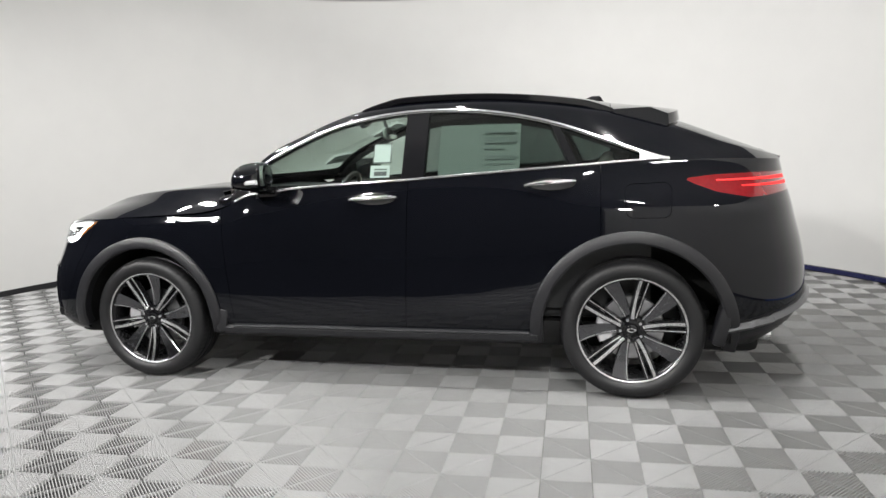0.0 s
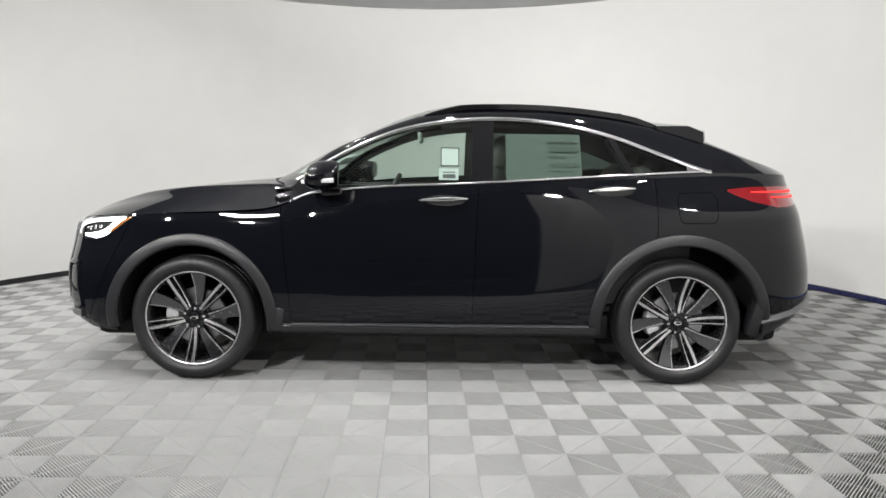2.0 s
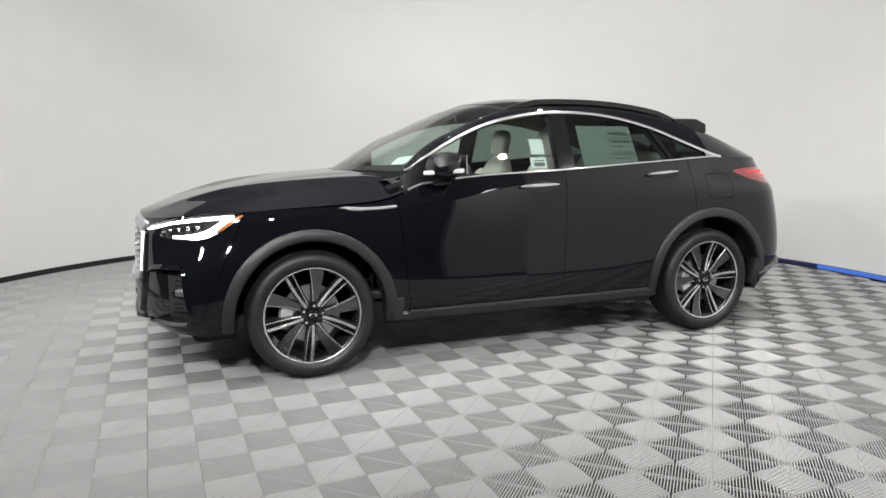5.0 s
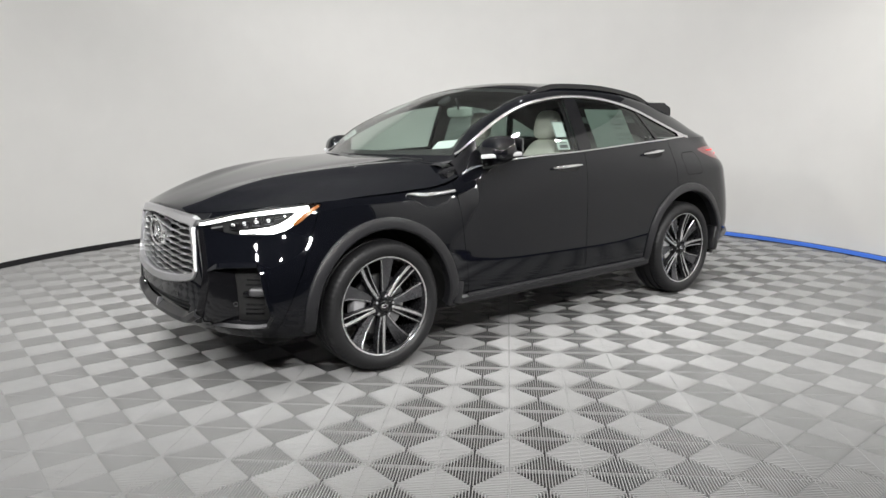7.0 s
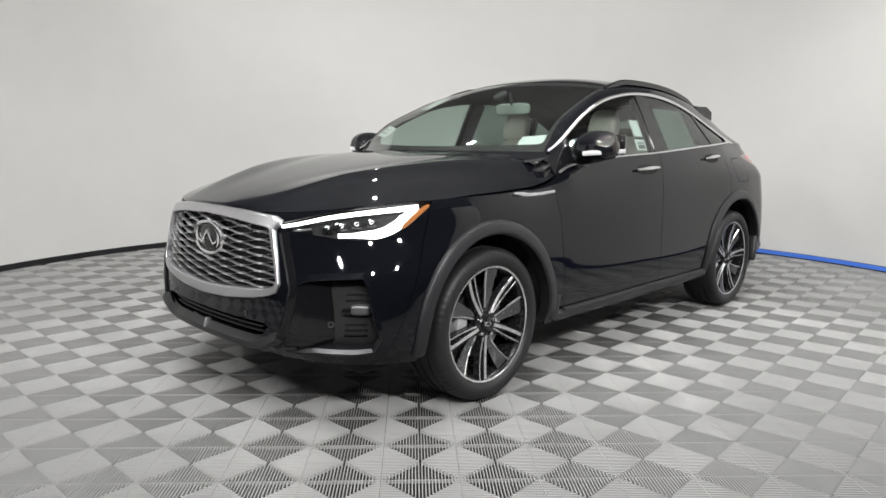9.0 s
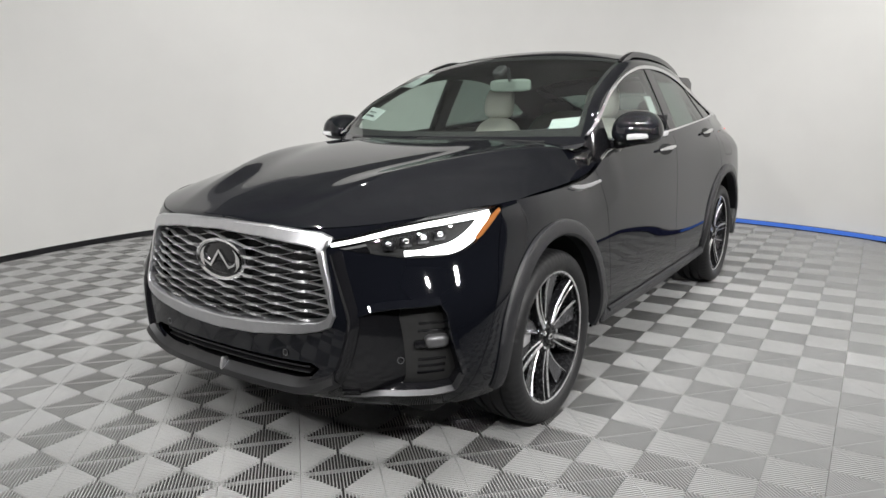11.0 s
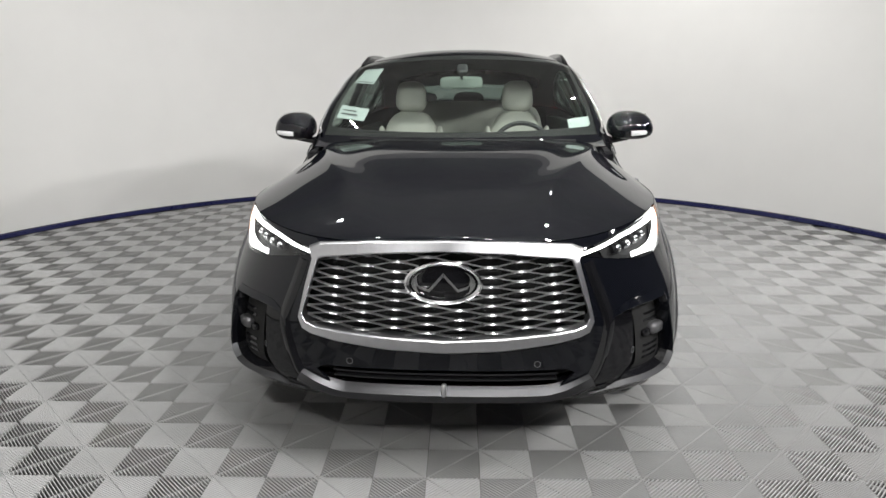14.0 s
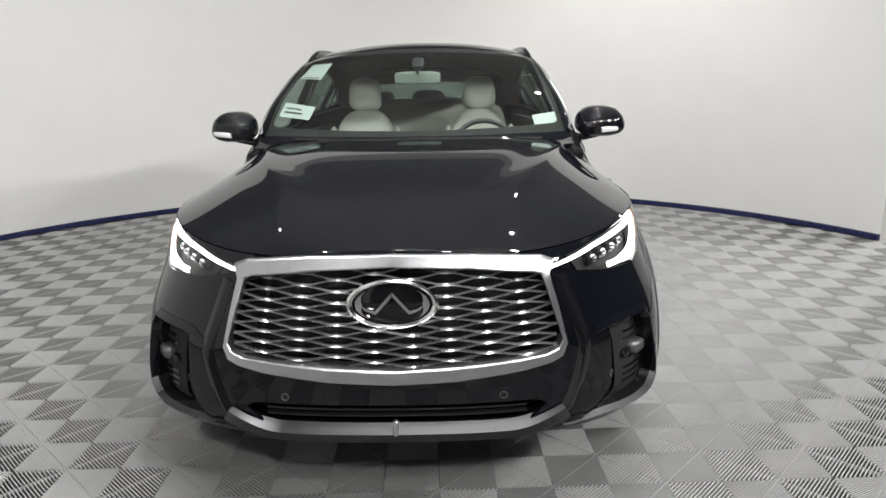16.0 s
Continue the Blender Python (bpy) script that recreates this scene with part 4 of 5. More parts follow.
for r in range(-1, ROWS + 1):
    zc = 0.578 + r * STEP
    ys = np.linspace(-0.50, 0.50, 221)
    bits, cur = [], []
    for y in ys:
        u = y / (CELL * (1 + 0.12 * (1 - r / ROWS))) - 0.5
        wave = math.cos(math.pi * u + math.pi * (r % 2))
        z = zc + 0.0088 * math.copysign(abs(wave) ** 1.15, wave) + 0.014 * (y / 0.5) ** 2 * (1 - r / ROWS)
        ok = inside(np.array([(0, y, z)]), None)[0] > -0.004 and ((y / 0.135) ** 2 + ((z - 0.768) / 0.075) ** 2 > 1)
        if ok:
            cur.append((y, z))
        elif cur:
            bits.append(cur)
            cur = []
    if cur:
        bits.append(cur)
    for bit in bits:
        if len(bit) < 8:
            continue
        V, F, b0 = [], [], 0
        for k, (y, z) in enumerate(bit):
            x = grille_x(y, z, 0.018)
            swell = abs(math.cos(math.pi * (y / (CELL * (1 + 0.12 * (1 - r / ROWS))) - 0.5))) ** 6
            h = 0.0011 + 0.0044 * swell
            V += [(x - 0.004 * swell, y, z + h), (x - 0.007 - 0.004 * swell, y, z), (x, y, z - h), (x + 0.012, y, z - h * 0.6), (x + 0.012, y, z + h * 0.7)]
            if k:
                c, d = b0 + (k - 1) * 5, b0 + k * 5
                F += [(c + q, c + (q + 1) % 5, d + (q + 1) % 5, d + q) for q in range(5)]
        raw("grille_bar", V, F, BRIGHT, grille)
V, F = [], []
for i, y in enumerate(np.linspace(-0.52, 0.52, 25)):
    for z in (0.54, 0.91):
        V.append((grille_x(y, z, 0.062), y, z))
    if i:
        F.append((2 * i - 2, 2 * i, 2 * i + 1, 2 * i - 1))
raw("grille_backing", V, F, DARK, grille)
# emblem: chrome oval, black field, bright wedge
def oval(name, steps, material, label=""):
    V, F, n = [], [], 64
    for a, b, x in steps:
        V += [(x, a * math.cos(k * math.tau / n), 0.768 + b * math.sin(k * math.tau / n)) for k in range(n)]
    for s in range(len(steps) - 1):
        F += [(s * n + k, s * n + (k + 1) % n, (s + 1) * n + (k + 1) % n, (s + 1) * n + k) for k in range(n)]
    if label == "field":
        F.append(tuple((len(steps) - 1) * n + k for k in range(n)))
        label = "gloss black oval field"
    return raw(name, V, F, material, grille, label)


oval("emblem_rim", ((0.141, 0.079, -2.27), (0.141, 0.079, -2.318), (0.138, 0.077, -2.328), (0.130, 0.071, -2.331), (0.121, 0.065, -2.326), (0.118, 0.063, -2.31)), CHROME, "chrome oval badge ring")
oval("emblem_field", ((0.120, 0.064, -2.315), (0.09, 0.05, -2.322), (0.02, 0.01, -2.325)), PIANO, "field")
for s in (-1, 1):
    K = [(s * 0.001, 0.806), (s * 0.052, 0.748), (s * 0.078, 0.756), (s * 0.092, 0.766), (s * 0.084, 0.750), (s * 0.050, 0.737), (s * 0.001, 0.792)]
    bm = bmesh.new()
    vs = [bm.verts.new((-2.331, y, z)) for y, z in K]
    bm.faces.new(vs)
    ex = bmesh.ops.extrude_face_region(bm, geom=bm.faces[:])
    bmesh.ops.translate(bm, verts=[v for v in ex["geom"] if isinstance(v, bmesh.types.BMVert)], vec=(0.012, 0, 0))
    part("emblem_wedge", bm, CHROME, grille, "bright metal wedge", smooth=False)
    arc = [(radians(a), 1.0) for a in range(130, 231, 10)] + [(radians(a), 0.80 + 0.20 * abs(a - 180) / 50) for a in range(230, 129, -10)]
    bm = bmesh.new()
    bm.faces.new([bm.verts.new((-2.329, s * 0.112 * k * math.cos(a), 0.768 + 0.058 * math.sin(a))) for a, k in arc])
    ex = bmesh.ops.extrude_face_region(bm, geom=bm.faces[:])
    bmesh.ops.translate(bm, verts=[v for v in ex["geom"] if isinstance(v, bmesh.types.BMVert)], vec=(0.012, 0, 0))
    part("emblem_arc", bm, CHROME, grille, "bright metal arc", smooth=False)

# ---- lower nose ----
whole(intake.moved(-0.06), "intake_backing", DARK, rim=0)
for z in (0.400, 0.425):
    pts = [(nose(y, z, -0.03)[0], nose(y, z)[1]) for y in np.linspace(-0.41, 0.41, 40)]
    strip("intake_slat", pts, [(-0.004, -0.02), (-0.003, 0.006), (0.003, 0.006), (0.004, -0.02)], CLAD, car)
part("tow_cover", block((0.03, 0.018, 0.050), (-2.345, 0.0, 0.372), (0, 14, 0), 0.008), SATIN, car, "small bright centre fin")
pts = []
for k in range(61):
    y = -0.53 + 1.06 * k / 60
    e = max(0, (abs(y) - 0.36) / 0.13)
    p, n = nose(y, 0.345 + 0.035 * e**1.6, 0.010)
    pts.append((p, n))
strip("bumper_lip", pts, [(-0.032, -0.03), (-0.028, 0.010), (-0.006, 0.024), (0.014, 0.014), (0.022, -0.02)], LIPM, car, "satin grey metal lower bumper lip")
pts = [nose(y, 0.315 + 0.02 * max(0, (abs(y) - 0.4) / 0.13), 0.0) for y in np.linspace(-0.6, 0.6, 40)]
strip("chin_spoiler", pts, [(-0.03, -0.08), (-0.026, 0.0), (0.012, 0.006), (0.016, -0.06)], PIANO, car, "black chin below the lip")
for y in (-0.328, 0.335):
    p, n = nose(y, 0.476, 0.001)
    V, F = revolve([(0.0001, -0.001), (0.009, -0.001), (0.0095, 0.0), (0.0115, -0.001), (0.012, 0.004)], 24)
    ob = raw("parking_sensor", V, F, PIANO, car)
    ob.matrix_basis = pose(p[0], p[1], p[2], 0, 0, -90)
    V, F = revolve([(0.0100, -0.0015), (0.0112, -0.0022), (0.0124, -0.0015)], 24)
    ob2 = raw("sensor_ring", V, F, GREYTRIM, ob)

# raised black blades from the lamps down beside the grille to the lip
for nm, side in both:
    K = [(0.515, 0.830), (0.540, 0.745), (0.575, 0.65), (0.585, 0.605), (0.570, 0.53), (0.535, 0.42), (0.495, 0.355)]
    tt = np.linspace(0, 1, 40)
    ys = np.interp(tt, np.linspace(0, 1, len(K)), [k[0] for k in K])
    zs = np.interp(tt, np.linspace(0, 1, len(K)), [k[1] for k in K])
    for _ in range(6):
        ys[1:-1], zs[1:-1] = (ys[:-2] + 2 * ys[1:-1] + ys[2:]) / 4, (zs[:-2] + 2 * zs[1:-1] + zs[2:]) / 4
    pts = [on_low(q_of_y(y), z, 0.0, side) for y, z in zip(ys, zs)]
    s = -side
    strip("bumper_blade", pts, lambda t: [(s * -0.026, -0.02), (s * -0.020, 0.001), (s * -0.004, 0.008 + 0.010 * t), (s * 0.000, 0.008 + 0.010 * t), (s * 0.024, 0.001), (s * 0.032, -0.02)], PIANO, car, "gloss black blade beside the grille")

# ---- head lamps ----
for nm, side in both:
    sk = lampskin if side < 0 else lampskin.mirror()
    lamp_ob = sk.moved(-0.055).object("head_lamp", PIANO, car, "lit head lamp with bright light guides", 0.0)
    cover = sk.object("lamp_lens", LENS, lamp_ob, "clear lamp lens", 0.0)
    cover.visible_shadow = False
    # reveal between lens and housing
    edge = np.array(HL)
    loop = []
    for i in range(len(edge)):
        a, b = edge[i], edge[(i + 1) % len(edge)]
        loop += [a + (b - a) * t / 8 for t in range(8)]
    V, F = [], []
    for k, (q, z) in enumerate(loop):
        a, n = on_low(q, z, 0.0, side)
        V += [tuple(a), tuple(a - n * 0.06)]
        j = (k + 1) % len(loop)
        F.append((2 * k, 2 * j, 2 * j + 1, 2 * k + 1))
    raw("lamp_reveal", V, F, PIANO, lamp_ob)

    def run(points, n=26):
        K = np.array(points)
        d = np.concatenate([[0], np.cumsum(np.linalg.norm(np.diff(K, axis=0), axis=1))])
        t = np.linspace(0, d[-1], n)
        return [on_low(float(np.interp(s, d, K[:, 0])), float(np.interp(s, d, K[:, 1])), -0.010, side) for s in t]

    top = run([(0.508, 0.858), (0.597, 0.875), (0.708, 0.900), (0.819, 0.916), (0.934, 0.928), (1.060, 0.938)], 34)
    strip("light_guide", top, lambda t: [(-0.006 - 0.005 * t, -0.006), (-0.005 - 0.005 * t, 0.004), (0.004 + 0.005 * t, 0.004), (0.005 + 0.005 * t, -0.006)], DRL, lamp_ob, "white glowing light guide")
    low = run([(1.045, 0.932), (1.012, 0.898), (0.974, 0.864), (0.935, 0.842), (0.898, 0.832), (0.830, 0.829), (0.752, 0.826)], 34)
    thick = lambda t: 0.008 + 0.012 * math.sin(math.pi * min(1, 0.15 + 1.05 * t)) ** 0.8
    strip("light_guide", low, lambda t: [(-thick(t) - 0.001, -0.006), (-thick(t), 0.004), (thick(t), 0.004), (thick(t) + 0.001, -0.006)], DRL, lamp_ob, "white glowing light guide")
    amber = run([(1.105, 0.944), (1.070, 0.918), (1.030, 0.884), (0.995, 0.855)], 16)
    strip("amber_reflector", [(p + 0.006 * n, n) for p, n in amber], lambda t: [(-0.003, -0.02), (-0.010 * math.sin(3.1 * (0.1 + 0.8 * t)) - 0.003, 0.002), (0.010 * math.sin(3.1 * (0.1 + 0.8 * t)) + 0.003, 0.002), (0.003, -0.02)], AMBER, lamp_ob, "amber side reflector")
    for k, (q, z) in enumerate(((0.700, 0.862), (0.758, 0.870), (0.818, 0.878), (0.876, 0.885))):
        p, n = on_low(q, z, -0.030, side)
        g = bmesh.new()
        bmesh.ops.create_uvsphere(g, u_segments=16, v_segments=10, radius=0.013)
        bmesh.ops.scale(g, vec=(1, 1, 0.9), verts=g.verts)
        bmesh.ops.translate(g, verts=g.verts, vec=tuple(p))
        part("lamp_projector", g, CHROME, lamp_ob, "small projector lens")
        box_ = block((0.046, 0.044, 0.034), tuple(p - n * 0.02), (0, 0, math.degrees(math.atan2(n[1], n[0]))), 0.008)
        part("projector_frame", box_, ALLOY, lamp_ob)

# ---- fog pockets: the panel beside the grille sinks outwards to a fog lamp ----
def pocket_depth(q):
    t = np.clip((np.asarray(q) - 0.62) / 0.22, 0, 1)
    return 0.004 + 0.062 * t * t * (3 - 2 * t)


for nm, side in both:
    sk = fogskin if side < 0 else fogskin.mirror()
    sunk = Skin(sk.P - sk.N * pocket_depth(sk.A[:, 0])[:, None], sk.N, sk.A, sk.F)
    pocket = sunk.object("fog_pocket", PIANO, car, "gloss black bumper pocket with fog lamp", 0.0)
    V, F = [], []
    edge = np.array(FOG)
    loop = []
    for i in range(len(edge)):
        a, b = edge[i], edge[(i + 1) % len(edge)]
        loop += [a + (b - a) * t / 8 for t in range(8)]
    for k, (q, z) in enumerate(loop):
        a, n = on_low(q, z, 0.0, side)
        V += [tuple(a), tuple(a - n * (float(pocket_depth(q)) + 0.006))]
        j = (k + 1) % len(loop)
        F.append((2 * k, 2 * j, 2 * j + 1, 2 * k + 1))
    raw("pocket_reveal", V, F, PIANO, pocket)

    def run2(K, n=24, out=0.003):
        K = np.array(K)
        d = np.concatenate([[0], np.cumsum(np.linalg.norm(np.diff(K, axis=0), axis=1))])
        t = np.linspace(0, d[-1], n)
        return [on_low(float(np.interp(s, d, K[:, 0])), float(np.interp(s, d, K[:, 1])), out, side) for s in t]

    s = -side
    fade = lambda t: min(1, 4 * t)
    strip("pocket_brow", run2(FOG[:4]), lambda t: [(s * -0.003, -0.03), (s * -0.003, 0.004 * fade(t)), (0, 0.007 * fade(t)), (s * (0.006 + 0.020 * fade(t)), -0.001), (s * (0.007 + 0.020 * fade(t)), -0.02)], PAINT, pocket)
    strip("pocket_edge", run2(FOG[3:7]), [(s * -0.003, -0.03), (s * -0.003, 0.004), (0, 0.007), (s * 0.018, -0.001), (s * 0.019, -0.02)], PAINT, pocket)
    strip("pocket_trim", run2([FOG[10], FOG[9], FOG[8], FOG[7], FOG[6]], 34), lambda t: [(s * (-0.004 - 0.010 * t), -0.006), (s * (-0.003 - 0.009 * t), 0.002), (s * 0.001, 0.006 + 0.004 * t), (s * 0.004, -0.015)], LIPM, pocket, "thin satin strip along the pocket's foot")
    p, n = on_low(0.935, 0.535, -0.045, side)
    turn = math.degrees(math.atan2(n[1], n[0])) + 90
    part("fog_lamp", pillow((0.082, 0.05, 0.044), tuple(p), (0, 0, turn), 4, 12), GREYTRIM, pocket, "small rectangular fog lamp")
    p, n = on_low(0.868, 0.525, -0.055, side)
    part("fog_lamp_mount", pillow((0.060, 0.04, 0.030), tuple(p), (0, 0, turn), 4, 10), PIANO, pocket)
    bar = [(-0.006, -0.02), (-0.005, 0.004), (0.003, 0.007), (0.006, -0.01)]
    for z in (0.600, 0.572, 0.470, 0.445, 0.418):
        strip("pocket_slat", run2([(0.850, z), (0.985, z)], 10, -0.052), bar, PIANO, pocket)
    p, n = on_low(0.773, 0.467, 0.002 - float(pocket_depth(0.773)), side)
    V, F = revolve([(0.0001, -0.001), (0.009, -0.001), (0.0095, 0.0), (0.0115, -0.001), (0.012, 0.010)], 24)
    sensor = raw("parking_sensor", V, F, PIANO, pocket)
    sensor.matrix_basis = pose(p[0], p[1], p[2], 0, 0, turn)
    V, F = revolve([(0.0100, -0.0015), (0.0112, -0.0022), (0.0124, -0.0015)], 24)
    ring_ = raw("sensor_ring", V, F, GREYTRIM, pocket)
    ring_.matrix_basis = pose(p[0], p[1], p[2], 0, 0, turn)

# ---- inside the car ----
part("cabin_floor", block((2.9, 1.5, 0.06), (0.35, 0, 0.42), bevel=0.02), DASH, car)
for nm, side in both:
    pts = [(np.array((x, side * (plan(x) - 0.075), 0.78)), np.array((0, -side * 1.0, 0))) for x in np.linspace(-0.8, 1.5, 20)]
    V, F = sweep([p for p, n in pts], [n for p, n in pts], [(-0.36, -0.02), (-0.36, 0.03), (0.20, 0.04), (0.325, 0.0), (0.325, -0.02)])
    raw("door_card", V, F, DASH, car, "dark door lining")
# dashboard
V, F, prof = [], [], ((-1.02, 1.115), (-0.80, 1.10), (-0.56, 1.085), (-0.46, 1.05), (-0.42, 0.98), (-0.46, 0.90), (-0.50, 0.70), (-0.50, 0.45), (-1.0, 0.45))
for i, y in enumerate(np.linspace(-0.74, 0.74, 31)):
    hood_ = 0.035 * math.exp(-(((y + 0.37) / 0.16) ** 2))
    for x, z in prof:
        V.append((x, y * (1 - 0.0 * z), z + (hood_ if x > -0.7 and z > 1 else 0) - 0.03 * (abs(y) / 0.74) ** 6))
    if i:
        n = len(prof)
        F += [((i - 1) * n + k, (i - 1) * n + (k + 1) % n, i * n + (k + 1) % n, i * n + k) for k in range(n)]
raw("dashboard", V, F, DASH, car, "dark dashboard")
# steering wheel
V, F, n, m_ = [], [], 48, 10
for i in range(n):
    a = i * math.tau / n
    for k in range(m_):
        b = k * math.tau / m_
        r = 0.182 + 0.015 * math.cos(b)
        V.append((0.015 * math.sin(b), r * math.cos(a), r * math.sin(a)))
        F.append((i * m_ + k, i * m_ + (k + 1) % m_, ((i + 1) % n) * m_ + (k + 1) % m_, ((i + 1) % n) * m_ + k))
sw = raw("steering_wheel", V, F, DASH, car, "dark leather steering wheel")
sw.matrix_basis = pose(-0.32, -0.37, 1.02, 0, 24, 0)
part("wheel_boss", pillow((0.06, 0.16, 0.12)), DASH, sw)
for a in (0, 180, 270):
    part("wheel_spoke", block((0.02, 0.11, 0.03), (0.0, 0.12 * math.cos(radians(a)), 0.12 * math.sin(radians(a))), (a, 0, 0), 0.006), DASH, sw)


def seat(x, y, name="front_seat", wide=0.52):
    s = part(name, pillow((0.56, wide, 0.20), (x - 0.12, y, 0.68), (0, -8, 0), 4.0), LEATHER, car, "pale stone leather seat")
    part("backrest", pillow((0.17, wide * 0.94, 0.66), (x + 0.21, y, 0.915), (0, 16, 0), 3.0, 20, 0.22), LEATHER, s)
    for d in (-1, 1):
        part("side_bolster", pillow((0.17, 0.10, 0.56), (x + 0.16, y + d * wide * 0.40, 0.86), (0, 16, 0), 2.6, 14, 0.3), LEATHER, s)
    part("headrest", pillow((0.10, 0.235, 0.215), (x + 0.295, y, 1.335), (0, 12, 0), 3.4, 16, 0.16), LEATHER, s, "pale stone leather headrest")
    for d in (-0.06, 0.06):
        part("headrest_post", block((0.012, 0.012, 0.12), (x + 0.30, y + d, 1.25), (0, 12, 0), 0.004), STEEL, s)
    return s


seat(0.10, -0.37)
seat(0.10, 0.39)
bench = part("rear_bench", pillow((0.56, 1.34, 0.20), (0.92, 0, 0.70), (0, -8, 0), 5.0), LEATHER, car, "pale leather rear bench")
part("backrest", pillow((0.18, 1.30, 0.60), (1.24, 0, 0.98), (0, 20, 0), 5.0, 20, 0.08), LEATHER, bench)
for y in (-0.40, 0.0, 0.40):
    part("headrest", pillow((0.09, 0.26, 0.15), (1.36, y, 1.27), (0, 16, 0), 3.4), DASH, bench)
part("parcel_shelf", block((0.75, 1.22, 0.03), (1.72, 0, 1.12), (0, -2, 0), 0.01), DASH, car, "dark luggage cover")
# ceiling lining and pillars inside
lining = cabin.split(lambda P, A: np.minimum(np.minimum(1.0 - A[:, 1], A[:, 0] - 0.02), 1.62 - A[:, 0]))[0].moved(-0.03)
whole(lining, "roof_lining", HEADLINER, "grey roof lining", 0)
rails_in = flank_frame.moved(-0.03)
pair(rails_in, "pillar_lining", DASH, rim=0)
pair(post_b.moved(-0.05), "pillar_lining", DASH, rim=0)
pair(post_c.moved(-0.05), "pillar_lining", DASH, rim=0)
# dark printed border inside the windscreen
edge_w = wind.split(lambda P, A: np.maximum(np.maximum(A[:, 1] - 0.935, A[:, 0] + 0.075), -0.755 - A[:, 0]))[0]
whole(edge_w.moved(-0.006), "windscreen_border", DARK, rim=0)
# inside mirror and sensor pod
p, n = on_top(-0.17, 0.0, -0.03)
pod = part("sensor_pod", pillow((0.10, 0.07, 0.04), tuple(p), (0, -30, 0)), DASH, car)
rvm = part("inside_mirror", pillow((0.03, 0.27, 0.075), (-0.13, 0.012, 1.435), (0, -8, 3), 5), SHEET, car, "grey inside mirror")
part("mirror_glass", block((0.004, 0.245, 0.058), (-0.113, 0.013, 1.433), (0, -8, 3), 0.001), CHROME, rvm)
part("mirror_arm", block((0.02, 0.02, 0.10), (-0.15, 0.01, 1.49), (0, -20, 0), 0.004), DASH, rvm)
# wipers
for y0, y1 in ((-0.62, 0.02), (-0.05, 0.58)):
    pts = []
    for k in range(15):
        y = y0 + (y1 - y0) * k / 14
        p, n = on_top(-0.832 + 0.012 * k / 14, y, 0.004)
        pts.append((p, n))
    strip("wiper", pts, [(-0.007, -0.008), (-0.003, 0.004), (0.003, 0.004), (0.007, -0.008)], DARK, car, "black wiper blade")
# cowl panel under the windscreen
V, F = [], []
for i, y in enumerate(np.linspace(-0.78, 0.78, 41)):
    t = abs(y) / 0.85
    x_end = -1.085 + 0.245 * t * t
    c, n = on_top(-0.79, y, -0.012)
    V += [(x_end - 0.05, y, c[2] - 0.055), (x_end + 0.02, y, c[2] - 0.045), (c[0] + 0.01, y, c[2] - 0.004)]
    if i:
        b = (i - 1) * 3
        F += [(b, b + 1, b + 4, b + 3), (b + 1, b + 2, b + 5, b + 4)]
raw("cowl_panel", V, F, CLAD, car, "black plastic cowl")


# ---- papers stuck to the glass ----
def sheet(name, corner, label, bars=(), material=PAPER, ink=INK):
    """A sheet given by four corners (low left, low right, high right, high left); bars lie along it as shares of its size."""
    a, b, c, d = [np.array(k) for k in corner]
    n = np.cross(b - a, d - a)
    n /= np.linalg.norm(n)
    V = [a + n * 0.001, b + n * 0.001, c + n * 0.001, d + n * 0.001, a - n * 0.001, b - n * 0.001, c - n * 0.001, d - n * 0.001]
    F = [(0, 1, 2, 3), (7, 6, 5, 4), (0, 4, 5, 1), (1, 5, 6, 2), (2, 6, 7, 3), (3, 7, 4, 0)]
    ob = tagged(raw(name, V, F, material, smooth=False), label, "sticker")
    for u0, v0, u1, v1 in bars:
        for s in (1, -1):
            at = lambda u, v: a + (b - a) * u + (d - a) * v + n * 0.002 * s
            raw("print_bar", [at(u0, v0), at(u1, v0), at(u1, v1), at(u0, v1)], [(0, 1, 2, 3)], ink, ob, smooth=False)
    return ob


def on_window(x, z):
    return on_cabin(x, z, -0.012, -1)[0]


quad = lambda x0, x1, z0, z1: [on_window(x0, z0), on_window(x1, z0), on_window(x1, z1), on_window(x0, z1)]
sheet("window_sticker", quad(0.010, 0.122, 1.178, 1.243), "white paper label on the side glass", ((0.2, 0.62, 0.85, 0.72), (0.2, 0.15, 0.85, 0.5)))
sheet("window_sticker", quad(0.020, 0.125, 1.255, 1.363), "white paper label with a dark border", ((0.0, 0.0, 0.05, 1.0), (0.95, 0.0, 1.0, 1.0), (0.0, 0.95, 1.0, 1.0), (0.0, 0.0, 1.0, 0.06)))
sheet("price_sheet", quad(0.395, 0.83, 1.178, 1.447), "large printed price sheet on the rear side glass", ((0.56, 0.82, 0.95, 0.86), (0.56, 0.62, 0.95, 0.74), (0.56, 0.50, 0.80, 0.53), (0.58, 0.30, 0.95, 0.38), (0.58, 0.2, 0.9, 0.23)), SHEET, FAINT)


def on_screen(u, y):
    return on_top(u, y, -0.010)[0]


def screen_quad(u0, u1, y0, y1, lean=0.0):
    return [on_screen(u0, y0), on_screen(u0, y1), on_screen(u1, y1 - lean), on_screen(u1, y0 - lean)]


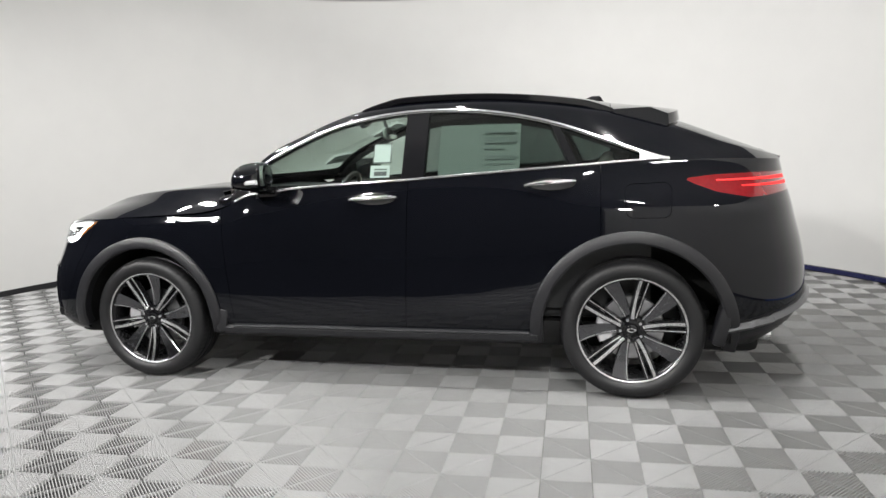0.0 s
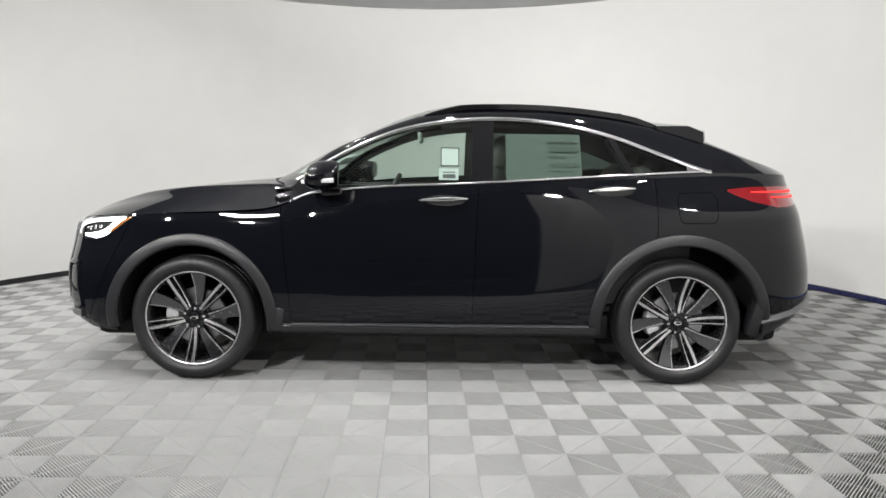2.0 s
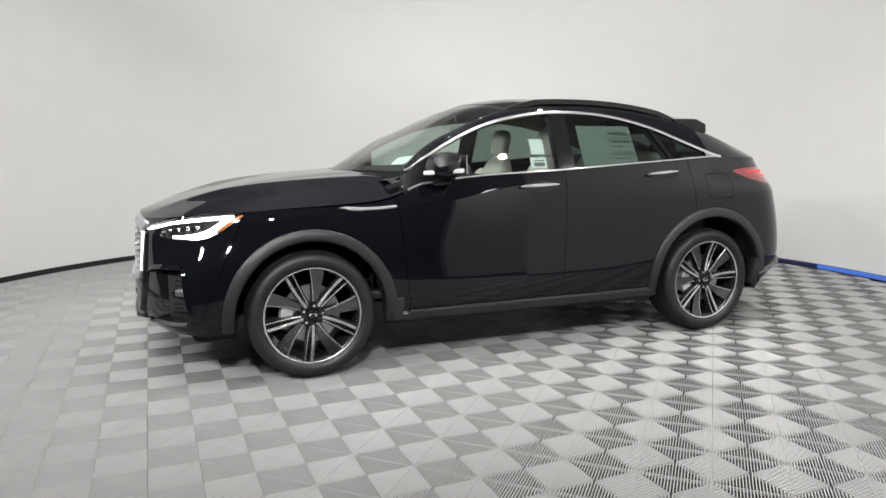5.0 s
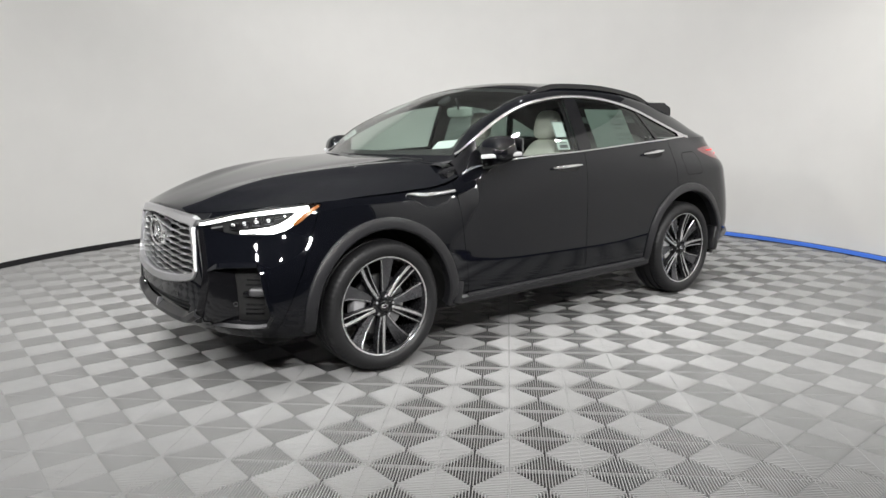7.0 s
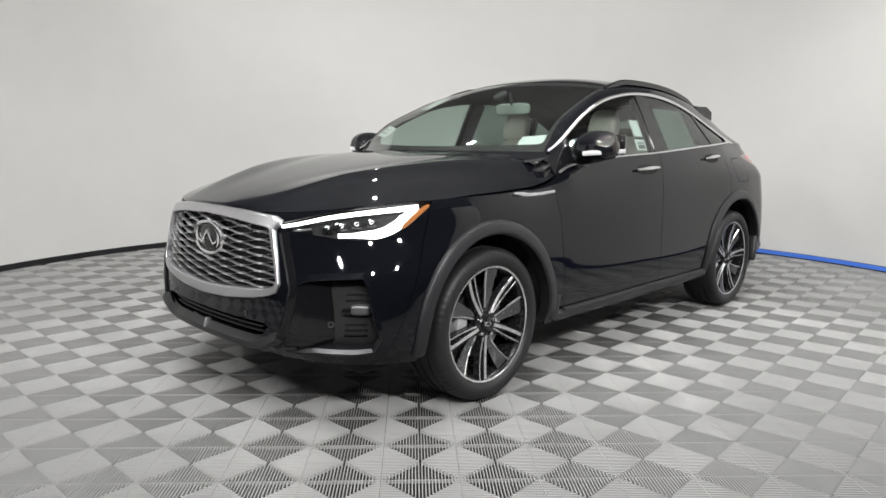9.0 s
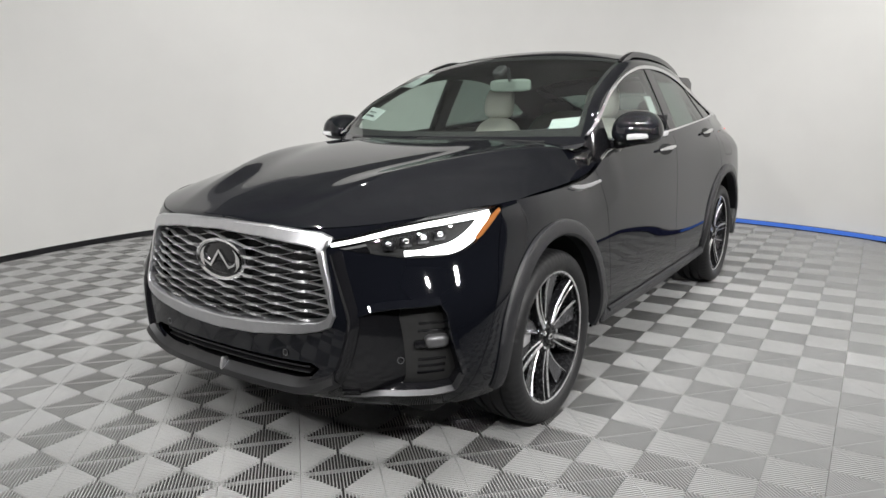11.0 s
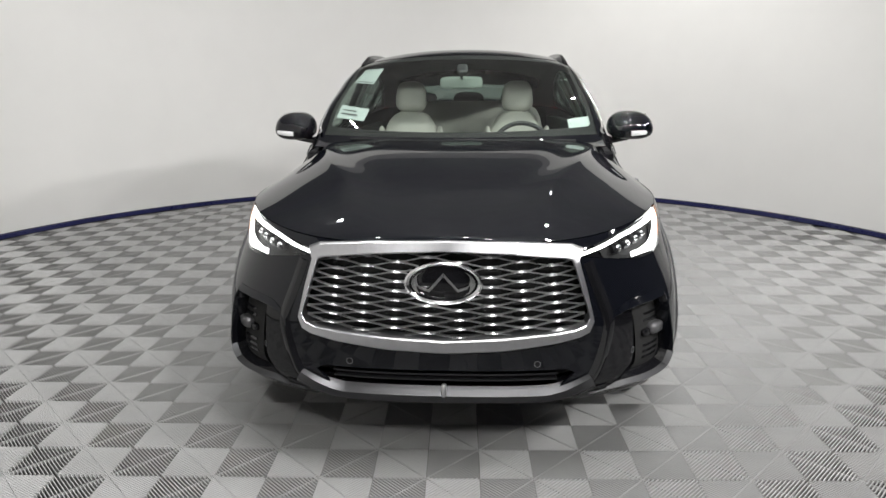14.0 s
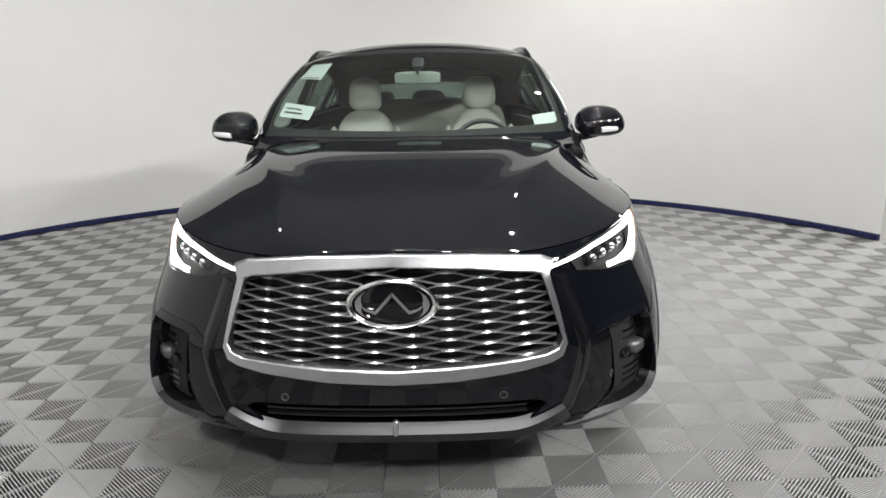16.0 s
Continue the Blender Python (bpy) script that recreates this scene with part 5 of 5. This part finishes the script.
sheet("windscreen_sticker", screen_quad(-0.36, -0.165, 0.65, 0.53, 0.035), "white inspection label in the windscreen corner", ((0.1, 0.05, 0.9, 0.12), (0.1, 0.18, 0.9, 0.24), (0.15, 0.6, 0.8, 0.63), (0.15, 0.7, 0.8, 0.73)))
sheet("windscreen_sticker", screen_quad(-0.70, -0.61, 0.70, 0.53, 0.02), "pale label low on the windscreen", ((0.1, 0.3, 0.7, 0.4), (0.1, 0.6, 0.6, 0.68)))
sheet("stock_tag", screen_quad(-0.775, -0.70, -0.60, -0.725, -0.01), "white stock tag at the windscreen foot", ((0.1, 0.45, 0.9, 0.75), (0.1, 0.2, 0.9, 0.28)))

# ---- floor tiles: four fans of ribs in each, laid askew to the car ----
PITCH, TURN, U0, V0 = 0.2874, 47.1, 0.189, 0.423
RIBS, TOP = 24, 0.0


def tile_mesh():
    V, F, soft = [], [], []
    p, h = PITCH, 0.016
    w = 0.0021
    # half of a rib's rounded section: across, down
    arc = [(-0.0023, -0.0032), (-0.0018, -0.0012), (-0.0008, -0.0004), (0.0008, -0.0004), (0.0018, -0.0012), (0.0023, -0.0032)]
    for side in range(4):
        c, s = ((1, 0), (0, 1), (-1, 0), (0, -1))[side]

        def rot(x, y, z):
            x, y = x - p / 2, y - p / 2
            return (c * x - s * y, s * x + c * y, z)

        step = p / RIBS
        for j in range(RIBS):
            x = (j + 0.5) * step
            if min(x, p - x) < 0.005:
                continue
            b, sec = len(V), [(-0.0009, -h), (-0.0009, -0.0044)] + arc + [(0.0009, -0.0044), (0.0009, -h)]
            for k, (a, z) in enumerate(sec):
                y1 = min(x + a, p - x - a) - 0.0015
                V += [rot(x + a, 0.0015, z), rot(x + a, y1, z)]
            for k in range(len(sec) - 1):
                F.append((b + 2 * k, b + 2 * k + 2, b + 2 * k + 3, b + 2 * k + 1))
                soft.append(1 < k < len(sec) - 3)
        b = len(V)
        V += [rot(0.0008, 0.0008, -0.003), rot(p - 0.0008, 0.0008, -0.003), rot(p - w, w, -0.003), rot(w, w, -0.003), rot(p - w, w, -h), rot(w, w, -h)]
        F += [(b, b + 1, b + 2, b + 3), (b + 3, b + 2, b + 4, b + 5)]
        soft += [False, False]
    me = bpy.data.meshes.new("floor_tile")
    me.from_pydata(V, [], F)
    me.materials.append(TILE)
    me.polygons.foreach_set("use_smooth", soft)
    me.update()
    return me, V, F, soft


def lay_floor():
    me, V, F, soft = tile_mesh()
    a = radians(TURN)
    e1, e2 = np.array((math.cos(a), math.sin(a))), np.array((math.sin(a), -math.cos(a)))
    base = Matrix(((e1[0], -e2[0], 0, 0), (e1[1], -e2[1], 0, 0), (0, 0, 1, 0), (0, 0, 0, 1)))
    near, far = [], []
    for i in range(-24, 25):
        for j in range(-24, 25):
            c = e1 * (i + U0) * PITCH + e2 * (j + V0) * PITCH
            if math.hypot(c[0] - CX, c[1] - CY) < R + 0.1 or (-4.9 < c[0] < 1.6 and -4.9 < c[1] < 0.9 and math.hypot(c[0] - CX, c[1] - CY) < R + 0.5):
                (near if -2.75 < c[0] < 1.7 and -2.9 < c[1] < -0.75 else far).append(c)
    near.sort(key=lambda c: abs(c[1] + 1.5) + 0.4 * abs(c[0] + 0.8))
    near, far = near[:150], far + near[150:]
    for c in near:
        ob = new("floor_tile", me)
        ob.parent = floor
        ob.matrix_world = Matrix.Translation((c[0], c[1], 0)) @ base
    A, Fa = np.array(V), np.array([f for f in F])
    rot = np.array(base.to_3x3())
    B = A @ rot.T
    allv = np.concatenate([B + np.array((c[0], c[1], 0)) for c in far])
    allf = np.concatenate([Fa + k * len(A) for k in range(len(far))])
    m2 = bpy.data.meshes.new("floor_tiles_rest")
    m2.from_pydata(allv.tolist(), [], allf.tolist())
    m2.materials.append(TILE)
    m2.polygons.foreach_set("use_smooth", soft * len(far))
    rest = new("floor_tiles_rest", m2)
    rest.parent = floor
    tagged(rest, kind="stuff")


lay_floor()
